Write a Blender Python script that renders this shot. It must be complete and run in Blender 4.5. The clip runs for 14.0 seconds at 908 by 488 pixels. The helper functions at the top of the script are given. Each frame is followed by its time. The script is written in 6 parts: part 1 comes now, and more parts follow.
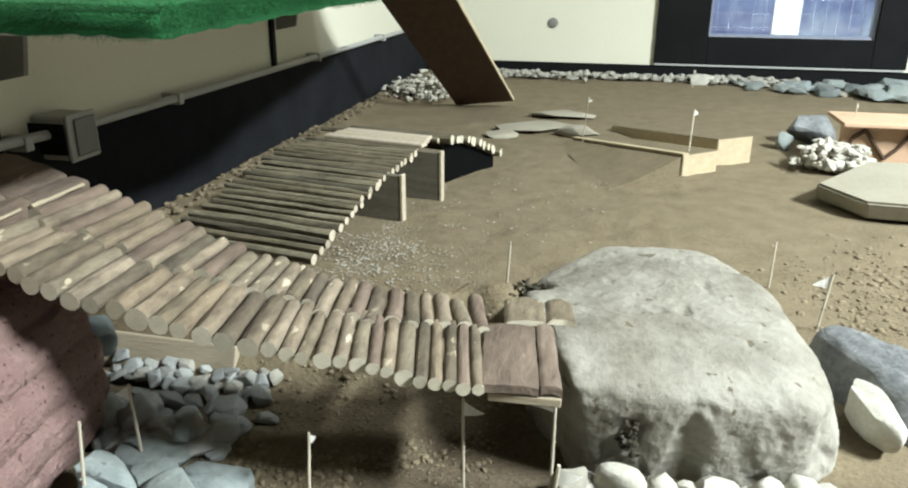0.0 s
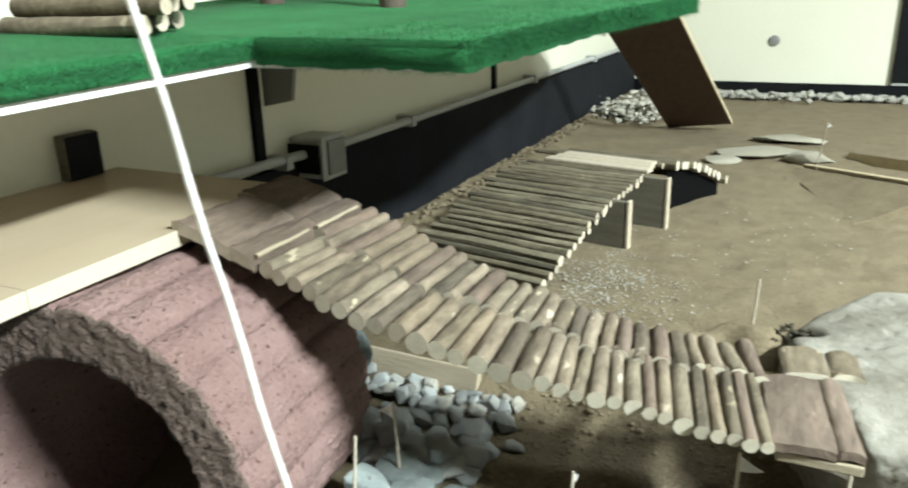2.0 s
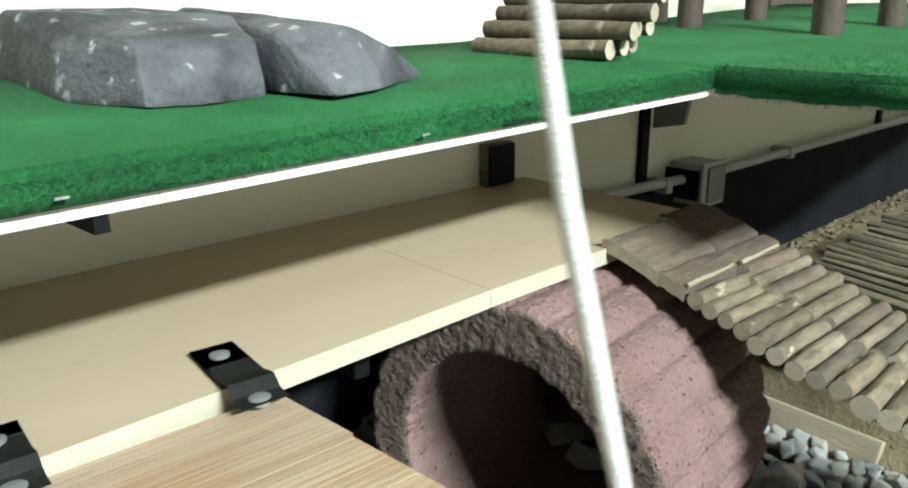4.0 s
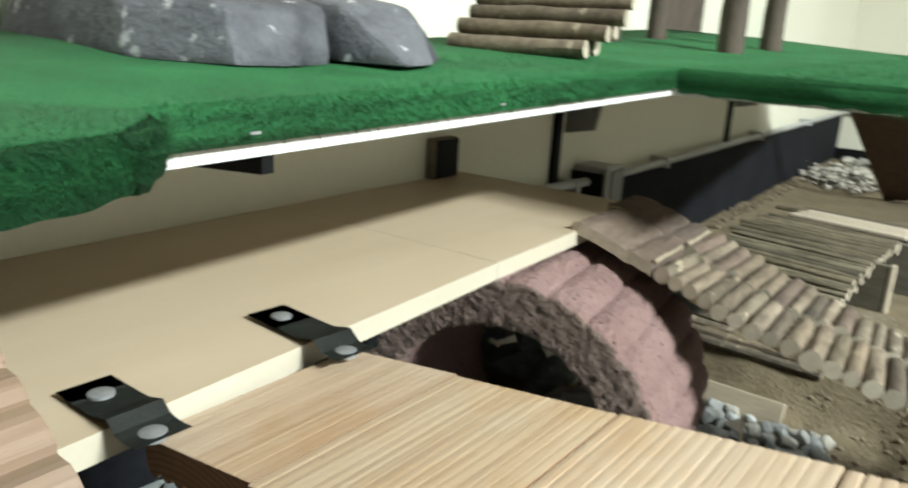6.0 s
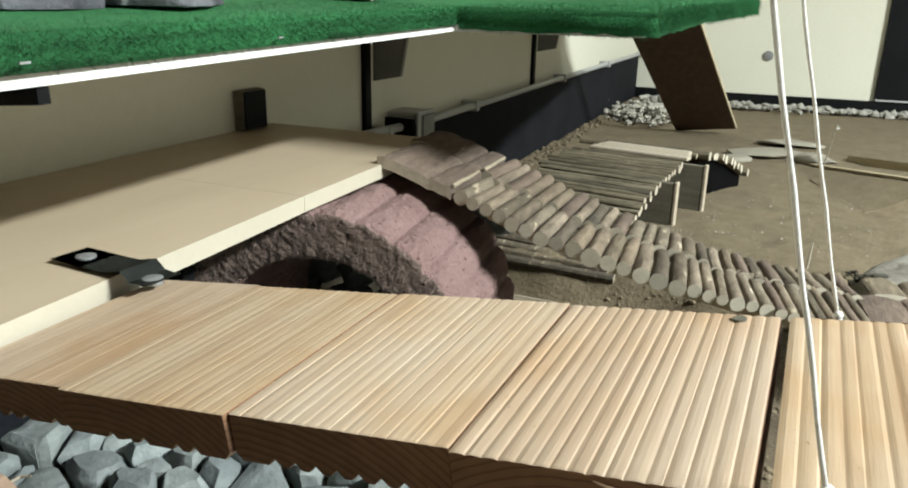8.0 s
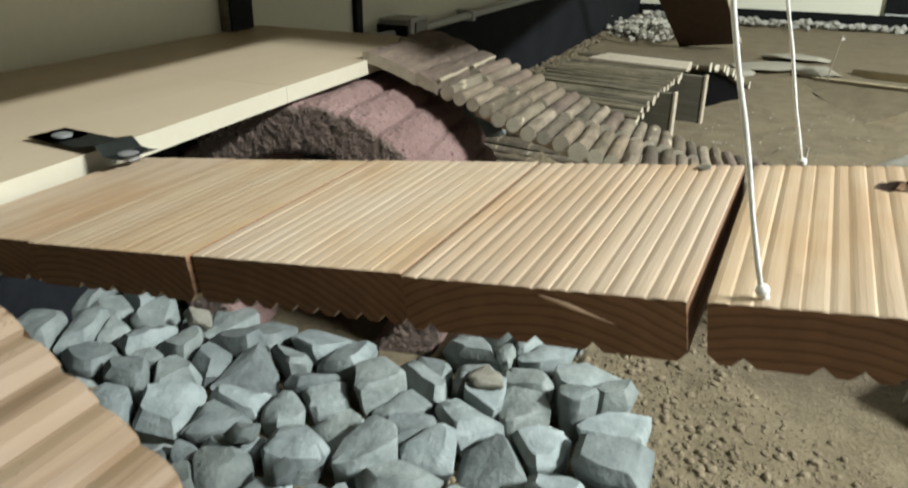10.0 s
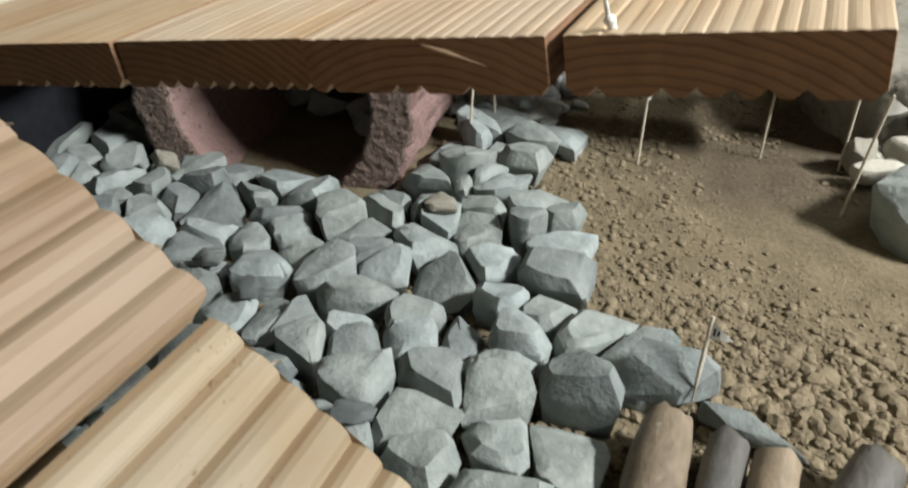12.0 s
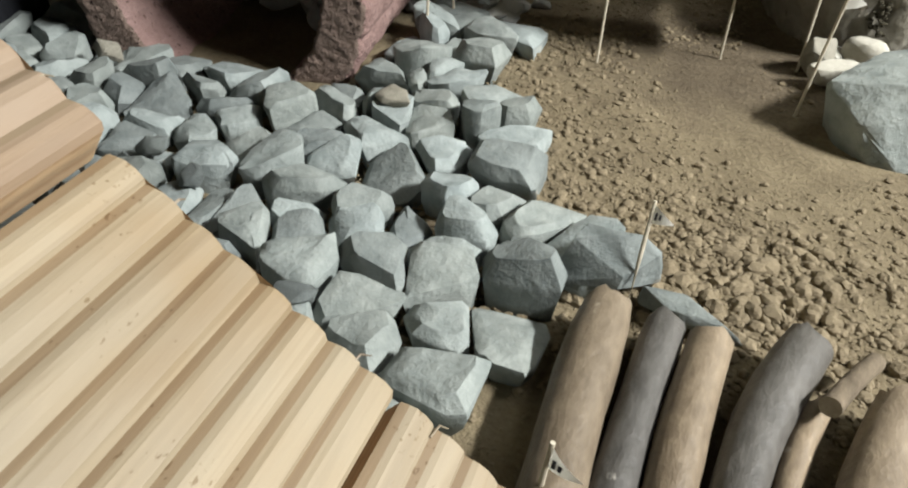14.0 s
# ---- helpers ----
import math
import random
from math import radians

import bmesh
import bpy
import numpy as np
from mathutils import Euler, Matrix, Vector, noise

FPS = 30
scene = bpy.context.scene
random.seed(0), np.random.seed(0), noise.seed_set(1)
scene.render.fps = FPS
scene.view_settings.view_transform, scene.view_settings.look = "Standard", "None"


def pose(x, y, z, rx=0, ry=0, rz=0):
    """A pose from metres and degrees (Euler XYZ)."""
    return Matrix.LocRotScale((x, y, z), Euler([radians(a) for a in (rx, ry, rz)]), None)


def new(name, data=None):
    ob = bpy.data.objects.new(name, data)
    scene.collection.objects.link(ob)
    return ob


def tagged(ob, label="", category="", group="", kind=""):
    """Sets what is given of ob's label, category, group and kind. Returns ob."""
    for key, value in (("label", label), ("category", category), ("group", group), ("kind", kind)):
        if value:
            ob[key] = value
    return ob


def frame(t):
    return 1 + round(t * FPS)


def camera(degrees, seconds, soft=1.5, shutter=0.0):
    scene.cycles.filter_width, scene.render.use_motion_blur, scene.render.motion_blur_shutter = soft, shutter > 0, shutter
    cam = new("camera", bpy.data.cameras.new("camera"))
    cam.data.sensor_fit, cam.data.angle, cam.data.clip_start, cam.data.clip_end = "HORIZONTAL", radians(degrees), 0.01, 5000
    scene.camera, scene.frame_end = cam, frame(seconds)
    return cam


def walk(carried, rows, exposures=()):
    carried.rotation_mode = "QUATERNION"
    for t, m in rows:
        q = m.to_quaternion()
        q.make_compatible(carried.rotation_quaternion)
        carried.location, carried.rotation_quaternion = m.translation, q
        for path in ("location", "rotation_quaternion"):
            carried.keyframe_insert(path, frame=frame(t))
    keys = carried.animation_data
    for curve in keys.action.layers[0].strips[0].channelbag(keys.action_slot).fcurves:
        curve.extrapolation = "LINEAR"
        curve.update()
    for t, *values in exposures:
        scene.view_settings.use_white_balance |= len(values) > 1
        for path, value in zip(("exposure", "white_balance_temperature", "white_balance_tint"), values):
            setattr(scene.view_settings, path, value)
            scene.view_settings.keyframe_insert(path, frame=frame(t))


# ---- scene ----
cam = camera(61.56, 14.0, soft=2.0, shutter=0.35)
# seconds, eye, then turn to the left, tilt up and roll, in degrees
ROWS = [
    (0.0, 0.8518, -0.6850, 0.6583, 11.93, -20.15, 0.32),
    (0.5, 0.8395, -0.6765, 0.6503, 14.87, -20.03, -0.11),
    (1.0, 0.8108, -0.6834, 0.6563, 18.14, -20.12, -1.02),
    (1.5, 0.7699, -0.6947, 0.6711, 21.43, -18.99, -1.18),
    (2.0, 0.7300, -0.6975, 0.6718, 26.01, -18.72, -1.49),
    (2.5, 0.6557, -0.6865, 0.6664, 33.20, -18.82, -1.76),
    (3.0, 0.6223, -0.7324, 0.6911, 40.56, -18.35, -1.76),
    (3.5, 0.5961, -0.7653, 0.6922, 47.04, -17.24, -1.18),
    (3.7, 0.5909, -0.7766, 0.6914, 48.49, -17.27, -0.65),
    (5.8, 0.4834, -0.9709, 0.6571, 40.48, -16.27, 4.22),
    (6.0, 0.4704, -0.9869, 0.6511, 35.29, -15.67, 3.34),
    (6.5, 0.4620, -1.0255, 0.6363, 26.61, -17.76, 1.22),
    (7.0, 0.5094, -1.0666, 0.6279, 25.37, -17.80, 1.13),
    (7.5, 0.5445, -1.0463, 0.6338, 23.55, -17.91, 1.13),
    (7.7, 0.5496, -1.0372, 0.6326, 23.09, -17.84, 1.02),
    (9.8, 0.5800, -1.0316, 0.5881, 22.84, -21.52, 1.11),
    (10.0, 0.5865, -1.0412, 0.5820, 23.20, -23.17, 0.80),
    (10.5, 0.6053, -1.0597, 0.5766, 23.72, -25.94, 0.21),
    (11.0, 0.6259, -1.0674, 0.5771, 23.29, -27.50, 0.30),
    (11.5, 0.6370, -1.0683, 0.5669, 22.91, -29.51, -0.01),
    (12.0, 0.6583, -1.0791, 0.5439, 22.66, -32.42, -0.71),
    (12.5, 0.6719, -1.0903, 0.5183, 21.51, -35.00, 0.15),
    (13.0, 0.6820, -1.0970, 0.5194, 20.80, -35.67, 0.60),
    (13.5, 0.6889, -1.0935, 0.5201, 20.49, -36.77, 0.78),
    (14.0, 0.6909, -1.0832, 0.5092, 20.22, -38.19, 1.10),
]
walk(cam, [(t, pose(x, y, z, 0, 0, yaw) @ pose(0, 0, 0, 90 + pitch) @ pose(0, 0, 0, 0, 0, roll)) for t, x, y, z, yaw, pitch, roll in ROWS],
     [(0.0, 0.20, 6350, 7), (1.5, 0.41, 6300, 5), (2.5, 0.52, 6250, 2), (3.7, 0.28, 6250, 2), (6.0, 0.24, 6450, 7), (7.5, 0.10, 6450, 9), (10.0, -0.1, 6500, 8), (11.0, -0.2, 6550, 10), (12.0, -0.18, 6750, 14), (14.0, -0.03, 6850, 14)])
# ---- world, lamps and exposure ----
world = bpy.data.worlds.new("world")
scene.world = world
world.use_nodes = True
world.node_tree.nodes["Background"].inputs["Color"].default_value = (0.75, 0.82, 0.9, 1)
world.node_tree.nodes["Background"].inputs["Strength"].default_value = 0.2


def ceiling_lamp(x, y, z, watts, lx, ly):
    data = bpy.data.lights.new("ceiling_lamp", "AREA")
    data.shape, data.size, data.size_y = "RECTANGLE", lx, ly
    data.energy, data.color = watts, (0.94, 1.0, 1.0)
    ob = new("ceiling_lamp", data)
    ob.matrix_world = pose(x, y, z)
    return ob


ceiling_lamp(4.75, -0.4, 3.40, 1290, 0.45, 1.5)
# added fill for the middle of the bed, with no lamp known there
ceiling_lamp(2.6, 1.2, 3.40, 45, 1.3, 0.35)


# ---- materials ----
def nodes_of(name):
    m = bpy.data.materials.new(name)
    m.use_nodes = True
    nt = m.node_tree
    return m, nt, nt.nodes["Principled BSDF"]


def link(nt, a, b):
    nt.links.new(a, b)


def mapped(nt, stretch, kind="Object"):
    tc, mp = nt.nodes.new("ShaderNodeTexCoord"), nt.nodes.new("ShaderNodeMapping")
    mp.inputs["Scale"].default_value = stretch
    link(nt, tc.outputs[kind], mp.inputs["Vector"])
    return mp.outputs["Vector"]


def noise_tex(nt, vec, scale, detail=5.0, rough=0.6, distortion=0.0):
    n = nt.nodes.new("ShaderNodeTexNoise")
    n.inputs["Scale"].default_value, n.inputs["Detail"].default_value = scale, detail
    n.inputs["Roughness"].default_value, n.inputs["Distortion"].default_value = rough, distortion
    link(nt, vec, n.inputs["Vector"])
    return n.outputs["Fac"]


def ramp(nt, fac, stops):
    r = nt.nodes.new("ShaderNodeValToRGB")
    el = r.color_ramp.elements
    while len(el) < len(stops):
        el.new(0.5)
    for e, (p, c) in zip(el, stops):
        e.position, e.color = p, (*c, 1)
    link(nt, fac, r.inputs["Fac"])
    return r.outputs["Color"]


def mix(nt, a, b, fac, mode="MIX"):
    m = nt.nodes.new("ShaderNodeMix")
    m.data_type, m.blend_type = "RGBA", mode
    for src, sock in ((fac, m.inputs[0]), (a, m.inputs[6]), (b, m.inputs[7])):
        if isinstance(src, (int, float)):
            sock.default_value = src
        elif isinstance(src, tuple):
            sock.default_value = (*src, 1)
        else:
            link(nt, src, sock)
    return m.outputs[2]


def bumped(nt, bsdf, height, strength, distance):
    b = nt.nodes.new("ShaderNodeBump")
    b.inputs["Strength"].default_value, b.inputs["Distance"].default_value = strength, distance
    link(nt, height, b.inputs["Height"])
    link(nt, b.outputs["Normal"], bsdf.inputs["Normal"])


def surface(name, dark, light, big=6.0, fine=90.0, rough=0.85, bump=0.5, depth=0.004, stretch=(1, 1, 1), vary=0.0,
            speck=None, speck_scale=160.0, speck_size=0.66, metal=0.0, low=0.3, high=0.7, fine_mix=0.45):
    """A mottled surface: two scales of noise between two colours, fine relief, specks, and a shift from piece to piece."""
    m, nt, bsdf = nodes_of(name)
    vec = mapped(nt, stretch)
    broad, small = noise_tex(nt, vec, big, 4), noise_tex(nt, vec, fine, 6, 0.65)
    col = ramp(nt, broad, [(low, dark), (high, light)])
    grain = ramp(nt, small, [(0.3, dark), (0.68, light)])
    col = mix(nt, col, grain, fine_mix)
    if speck:
        s = noise_tex(nt, vec, speck_scale, 3, 0.5)
        mask = ramp(nt, s, [(speck_size, (0, 0, 0)), (speck_size + 0.04, (1, 1, 1))])
        col = mix(nt, col, speck, mask)
    if vary:
        info = nt.nodes.new("ShaderNodeObjectInfo")
        shade = ramp(nt, info.outputs["Random"], [(0.0, (1 - vary,) * 3), (0.5, (1.0, 1.0 - vary * 0.1, 1.0 - vary * 0.25)), (1.0, (1 + vary * 0.4,) * 3)])
        col = mix(nt, col, shade, 1.0, "MULTIPLY")
    link(nt, col, bsdf.inputs["Base Color"])
    bsdf.inputs["Roughness"].default_value, bsdf.inputs["Metallic"].default_value = rough, metal
    bsdf.inputs["Specular IOR Level"].default_value = 0.35
    if name in ("liner", "black_paint"):
        bsdf.inputs["Specular IOR Level"].default_value = 0.1
    if bump:
        bumped(nt, bsdf, small, bump, depth)
    return m


def planed_wood(name, dark, light, streak, vary=0.1, dents=0.0):
    """Softwood with its grain along the local y axis."""
    m, nt, bsdf = nodes_of(name)
    info = nt.nodes.new("ShaderNodeObjectInfo")
    tc, add = nt.nodes.new("ShaderNodeTexCoord"), nt.nodes.new("ShaderNodeVectorMath")
    scale = nt.nodes.new("ShaderNodeVectorMath")
    scale.operation = "SCALE"
    scale.inputs[0].default_value = (3.1, 1.7, 2.3)
    link(nt, info.outputs["Random"], scale.inputs["Scale"])
    link(nt, tc.outputs["Object"], add.inputs[0])
    link(nt, scale.outputs[0], add.inputs[1])
    mp = nt.nodes.new("ShaderNodeMapping")
    mp.inputs["Scale"].default_value = (22, 1.1, 22)
    link(nt, add.outputs[0], mp.inputs["Vector"])
    wide, thin = noise_tex(nt, mp.outputs[0], 1.0, 3, 0.55, 0.9), noise_tex(nt, mp.outputs[0], 7.0, 5, 0.7)
    bands = noise_tex(nt, mp.outputs[0], 2.6, 2, 0.5, 1.4)
    col = ramp(nt, wide, [(0.34, dark), (0.5, light), (0.72, light)])
    col = mix(nt, col, ramp(nt, thin, [(0.36, streak), (0.55, light)]), 0.16)
    col = mix(nt, col, ramp(nt, bands, [(0.40, streak), (0.47, light), (0.60, light), (0.68, dark)]), 0.3)
    mp2 = nt.nodes.new("ShaderNodeMapping")
    mp2.inputs["Scale"].default_value = (9, 6, 9)
    link(nt, add.outputs[0], mp2.inputs["Vector"])
    col = mix(nt, col, ramp(nt, noise_tex(nt, mp2.outputs[0], 1.0, 3), [(0.33, (0.93, 0.81, 0.67)), (0.47, (0.99, 0.94, 0.88)), (0.64, (1.0, 1.0, 1.0))]), 1.0, "MULTIPLY")
    shade = ramp(nt, info.outputs["Random"], [(0.0, (1 - vary, 1 - vary * 1.4, 1 - vary * 1.7)), (0.35, (1.0, 0.955, 0.93)), (0.65, (0.985, 0.965, 0.88)), (1.0, (1.0, 1.0, 1.0))])
    col = mix(nt, col, shade, 1.0, "MULTIPLY")
    if dents:
        spots = noise_tex(nt, mapped(nt, (1, 0.6, 1)), 330, 2, 0.5)
        patch = noise_tex(nt, mapped(nt, (1, 1, 1)), 9, 2)
        both = nt.nodes.new("ShaderNodeMath")
        both.operation = "MULTIPLY"
        link(nt, spots, both.inputs[0])
        link(nt, patch, both.inputs[1])
        col = mix(nt, col, ramp(nt, both.outputs[0], [(dents, (1.0, 1.0, 1.0)), (dents + 0.05, (0.62, 0.55, 0.47))]), 1.0, "MULTIPLY")
    link(nt, col, bsdf.inputs["Base Color"])
    bsdf.inputs["Roughness"].default_value = 0.62
    bsdf.inputs["Specular IOR Level"].default_value = 0.3
    bumped(nt, bsdf, thin, 0.35, 0.0016)
    return m


def end_grain(name, dark, light, centre, rings=150.0):
    """Cut wood with growth rings round a pith at the given place."""
    m, nt, bsdf = nodes_of(name)
    tc, mp = nt.nodes.new("ShaderNodeTexCoord"), nt.nodes.new("ShaderNodeMapping")
    mp.inputs["Location"].default_value = (-centre[0], -centre[1], -centre[2])
    info, away, add = nt.nodes.new("ShaderNodeObjectInfo"), nt.nodes.new("ShaderNodeVectorMath"), nt.nodes.new("ShaderNodeVectorMath")
    away.operation = "SCALE"
    away.inputs[0].default_value = (0.07, 0.0, 0.05)
    link(nt, info.outputs["Random"], away.inputs["Scale"])
    link(nt, tc.outputs["Object"], add.inputs[0])
    link(nt, away.outputs[0], add.inputs[1])
    link(nt, add.outputs[0], mp.inputs["Vector"])
    w = nt.nodes.new("ShaderNodeTexWave")
    w.wave_type, w.rings_direction = "RINGS", "Y"
    w.inputs["Scale"].default_value, w.inputs["Distortion"].default_value = rings, 1.6
    w.inputs["Detail"].default_value = 2
    link(nt, mp.outputs[0], w.inputs["Vector"])
    col = ramp(nt, w.outputs["Fac"], [(0.02, dark), (0.3, light)])
    col = mix(nt, col, ramp(nt, noise_tex(nt, tc.outputs["Object"], 60, 5), [(0.3, dark), (0.7, light)]), 0.4)
    link(nt, col, bsdf.inputs["Base Color"])
    bsdf.inputs["Roughness"].default_value = 0.85
    bumped(nt, bsdf, w.outputs["Fac"], 0.2, 0.001)
    return m


M = {}


def earth_material():
    """Crumbly brown soil that passes into pale trodden dust farther along the bed."""
    m, nt, bsdf = nodes_of("earth")
    vec = mapped(nt, (1, 1, 1))
    broad, mid, small = noise_tex(nt, vec, 2.6, 4), noise_tex(nt, vec, 14, 5), noise_tex(nt, vec, 130, 6, 0.65)
    brown = mix(nt, ramp(nt, mid, [(0.3, (0.108, 0.086, 0.053)), (0.7, (0.190, 0.156, 0.099))]), ramp(nt, small, [(0.3, (0.092, 0.067, 0.038)), (0.7, (0.220, 0.174, 0.106))]), 0.45)
    dust = mix(nt, ramp(nt, mid, [(0.3, (0.45, 0.41, 0.285)), (0.7, (0.58, 0.535, 0.39))]), ramp(nt, small, [(0.3, (0.36, 0.325, 0.22)), (0.7, (0.58, 0.535, 0.39))]), 0.4)
    dust = mix(nt, dust, ramp(nt, broad, [(0.34, (0.70, 0.675, 0.63)), (0.5, (1.0, 1.0, 0.98)), (0.64, (1.16, 1.15, 1.12))]), 1.0, "MULTIPLY")
    split, total = nt.nodes.new("ShaderNodeSeparateXYZ"), nt.nodes.new("ShaderNodeMath")
    link(nt, vec, split.inputs[0])
    total.operation = "MULTIPLY_ADD"
    link(nt, broad, total.inputs[0])
    total.inputs[1].default_value = 2.0
    link(nt, split.outputs["Y"], total.inputs[2])
    # dark soil below the log ramp's end, with shade painted into its colour
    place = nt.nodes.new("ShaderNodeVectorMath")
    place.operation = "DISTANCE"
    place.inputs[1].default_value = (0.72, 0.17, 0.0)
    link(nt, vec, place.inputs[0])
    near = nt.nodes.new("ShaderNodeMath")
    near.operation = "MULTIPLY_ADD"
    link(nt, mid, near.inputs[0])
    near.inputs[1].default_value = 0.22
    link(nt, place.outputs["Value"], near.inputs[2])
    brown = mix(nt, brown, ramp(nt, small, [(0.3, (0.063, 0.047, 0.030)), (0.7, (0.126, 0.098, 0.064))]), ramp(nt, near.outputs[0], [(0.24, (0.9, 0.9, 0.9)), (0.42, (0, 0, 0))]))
    col = mix(nt, brown, dust, ramp(nt, total.outputs[0], [(1.02, (0, 0, 0)), (1.75, (1, 1, 1))]))
    link(nt, col, bsdf.inputs["Base Color"])
    bsdf.inputs["Roughness"].default_value = 0.95
    bsdf.inputs["Specular IOR Level"].default_value = 0.3
    bumped(nt, bsdf, small, 0.8, 0.005)
    return m


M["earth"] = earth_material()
M["clod"] = surface("clod", (0.112, 0.087, 0.054), (0.232, 0.187, 0.120), big=14, fine=150, rough=0.95, bump=0.6)
M["wall_paint"] = surface("wall_paint", (0.58, 0.565, 0.45), (0.645, 0.63, 0.515), big=1.2, fine=60, rough=0.7, bump=0.12, depth=0.001)
# unseen walls, floor and ceiling are kept dark to cut bounced light
M["dark_paint"] = surface("dark_paint", (0.05, 0.05, 0.05), (0.08, 0.08, 0.078), big=1.2, fine=60, rough=0.8, bump=0.12, depth=0.001)
M["ceiling_paint"] = surface("ceiling_paint", (0.03, 0.03, 0.03), (0.05, 0.05, 0.05), big=2, fine=60, rough=0.9, bump=0.1)
M["liner"] = surface("liner", (0.005, 0.0055, 0.007), (0.015, 0.016, 0.019), big=5, fine=70, rough=0.85, bump=0.3, depth=0.003,
                     speck=(0.05, 0.048, 0.045), speck_scale=55, speck_size=0.75)
M["black_paint"] = surface("black_paint", (0.003, 0.0033, 0.0036), (0.008, 0.0084, 0.0088), big=6, fine=90, rough=0.6, bump=0.2)
M["melamine"] = surface("melamine", (0.405, 0.325, 0.222), (0.452, 0.372, 0.266), big=3, fine=40, rough=0.42, bump=0.05, depth=0.0006, stretch=(6, 1, 6), fine_mix=0.25)
M["melamine_edge"] = surface("melamine_edge", (0.413, 0.373, 0.286), (0.466, 0.427, 0.339), big=5, fine=60, rough=0.4, bump=0.05)
M["board"] = planed_wood("board", (0.399, 0.306, 0.219), (0.475, 0.385, 0.292), (0.344, 0.251, 0.174), dents=0.44)
# end grain made darker still: the near ends' shade is in the colour
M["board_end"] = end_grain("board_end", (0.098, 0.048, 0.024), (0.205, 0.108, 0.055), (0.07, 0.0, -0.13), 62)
M["ramp_board"] = planed_wood("ramp_board", (0.209, 0.179, 0.138), (0.265, 0.230, 0.180), (0.172, 0.139, 0.101), vary=0.14, dents=0.37)
M["ramp_board_red"] = planed_wood("ramp_board_red", (0.176, 0.128, 0.091), (0.237, 0.180, 0.134), (0.129, 0.088, 0.058), vary=0.1, dents=0.36)
# groove faces take a darker tone than the ridges beside them
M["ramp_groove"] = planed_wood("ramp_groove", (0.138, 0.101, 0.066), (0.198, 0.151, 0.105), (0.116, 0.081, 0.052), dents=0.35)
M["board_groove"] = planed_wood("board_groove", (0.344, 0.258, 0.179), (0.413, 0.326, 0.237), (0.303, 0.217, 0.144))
M["ramp_end"] = end_grain("ramp_end", (0.296, 0.192, 0.104), (0.385, 0.274, 0.163), (0.06, 0.0, -0.05), 62)
M["knot_dark"] = surface("knot_dark", (0.015, 0.007, 0.004), (0.074, 0.037, 0.018), big=60, fine=300, rough=0.8, bump=0.4)
M["knot"] = surface("knot", (0.118, 0.059, 0.030), (0.266, 0.155, 0.085), big=60, fine=300, rough=0.8, bump=0.6, depth=0.002)
M["bark"] = surface("bark", (0.052, 0.039, 0.027), (0.240, 0.196, 0.142), big=28, fine=100, rough=0.9, bump=0.8, depth=0.003, stretch=(1, 0.35, 1), vary=0.45,
                    speck=(0.330, 0.285, 0.215), speck_scale=55, speck_size=0.655)
M["bark_grey"] = surface("bark_grey", (0.040, 0.032, 0.022), (0.195, 0.162, 0.114), big=26, fine=100, rough=0.9, bump=0.8, depth=0.003, stretch=(1, 0.35, 1), vary=0.4,
                         speck=(0.290, 0.245, 0.172), speck_scale=60, speck_size=0.645)
M["bark_arch"] = surface("bark_arch", (0.048, 0.042, 0.027), (0.225, 0.198, 0.136), big=18, fine=100, rough=0.9, bump=0.8, depth=0.003, stretch=(0.3, 1, 1), vary=0.45,
                         speck=(0.252, 0.215, 0.148), speck_scale=60, speck_size=0.68)
M["bark_red"] = surface("bark_red", (0.052, 0.037, 0.028), (0.195, 0.147, 0.112), big=18, fine=90, rough=0.9, bump=0.9, depth=0.004, stretch=(1, 0.3, 1), vary=0.25,
                        speck=(0.333, 0.252, 0.178), speck_scale=60, speck_size=0.70)
M["cut"] = surface("cut", (0.281, 0.240, 0.181), (0.474, 0.422, 0.333), big=70, fine=400, rough=0.8, bump=0.4, depth=0.001, vary=0.3)
M["fresh_cut"] = surface("fresh_cut", (0.40, 0.365, 0.28), (0.56, 0.52, 0.42), big=60, fine=300, rough=0.8, bump=0.4, depth=0.001, vary=0.2)
M["log_bark"] = surface("log_bark", (0.085, 0.063, 0.042), (0.270, 0.215, 0.152), big=16, fine=120, rough=0.48, bump=0.6, depth=0.003, stretch=(1, 0.5, 1), fine_mix=0.35, vary=0.25,
                        speck=(0.340, 0.296, 0.229), speck_scale=55, speck_size=0.68)
M["log_dark"] = surface("log_dark", (0.030, 0.028, 0.025), (0.125, 0.118, 0.108), big=16, fine=120, rough=0.48, bump=0.6, depth=0.003, stretch=(1, 0.5, 1), fine_mix=0.35, vary=0.15,
                        speck=(0.281, 0.266, 0.237), speck_scale=55, speck_size=0.69)
M["red_concrete"] = surface("red_concrete", (0.207, 0.122, 0.107), (0.351, 0.233, 0.213), big=9, fine=120, rough=0.95, bump=1.0, depth=0.012,
                            speck=(0.104, 0.056, 0.046), speck_scale=130, speck_size=0.64)
# the end face takes a darker, browner tone than shell and bore
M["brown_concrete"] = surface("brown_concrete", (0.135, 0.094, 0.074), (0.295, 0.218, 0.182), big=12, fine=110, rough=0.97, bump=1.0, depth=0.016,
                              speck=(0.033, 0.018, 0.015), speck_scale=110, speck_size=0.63)
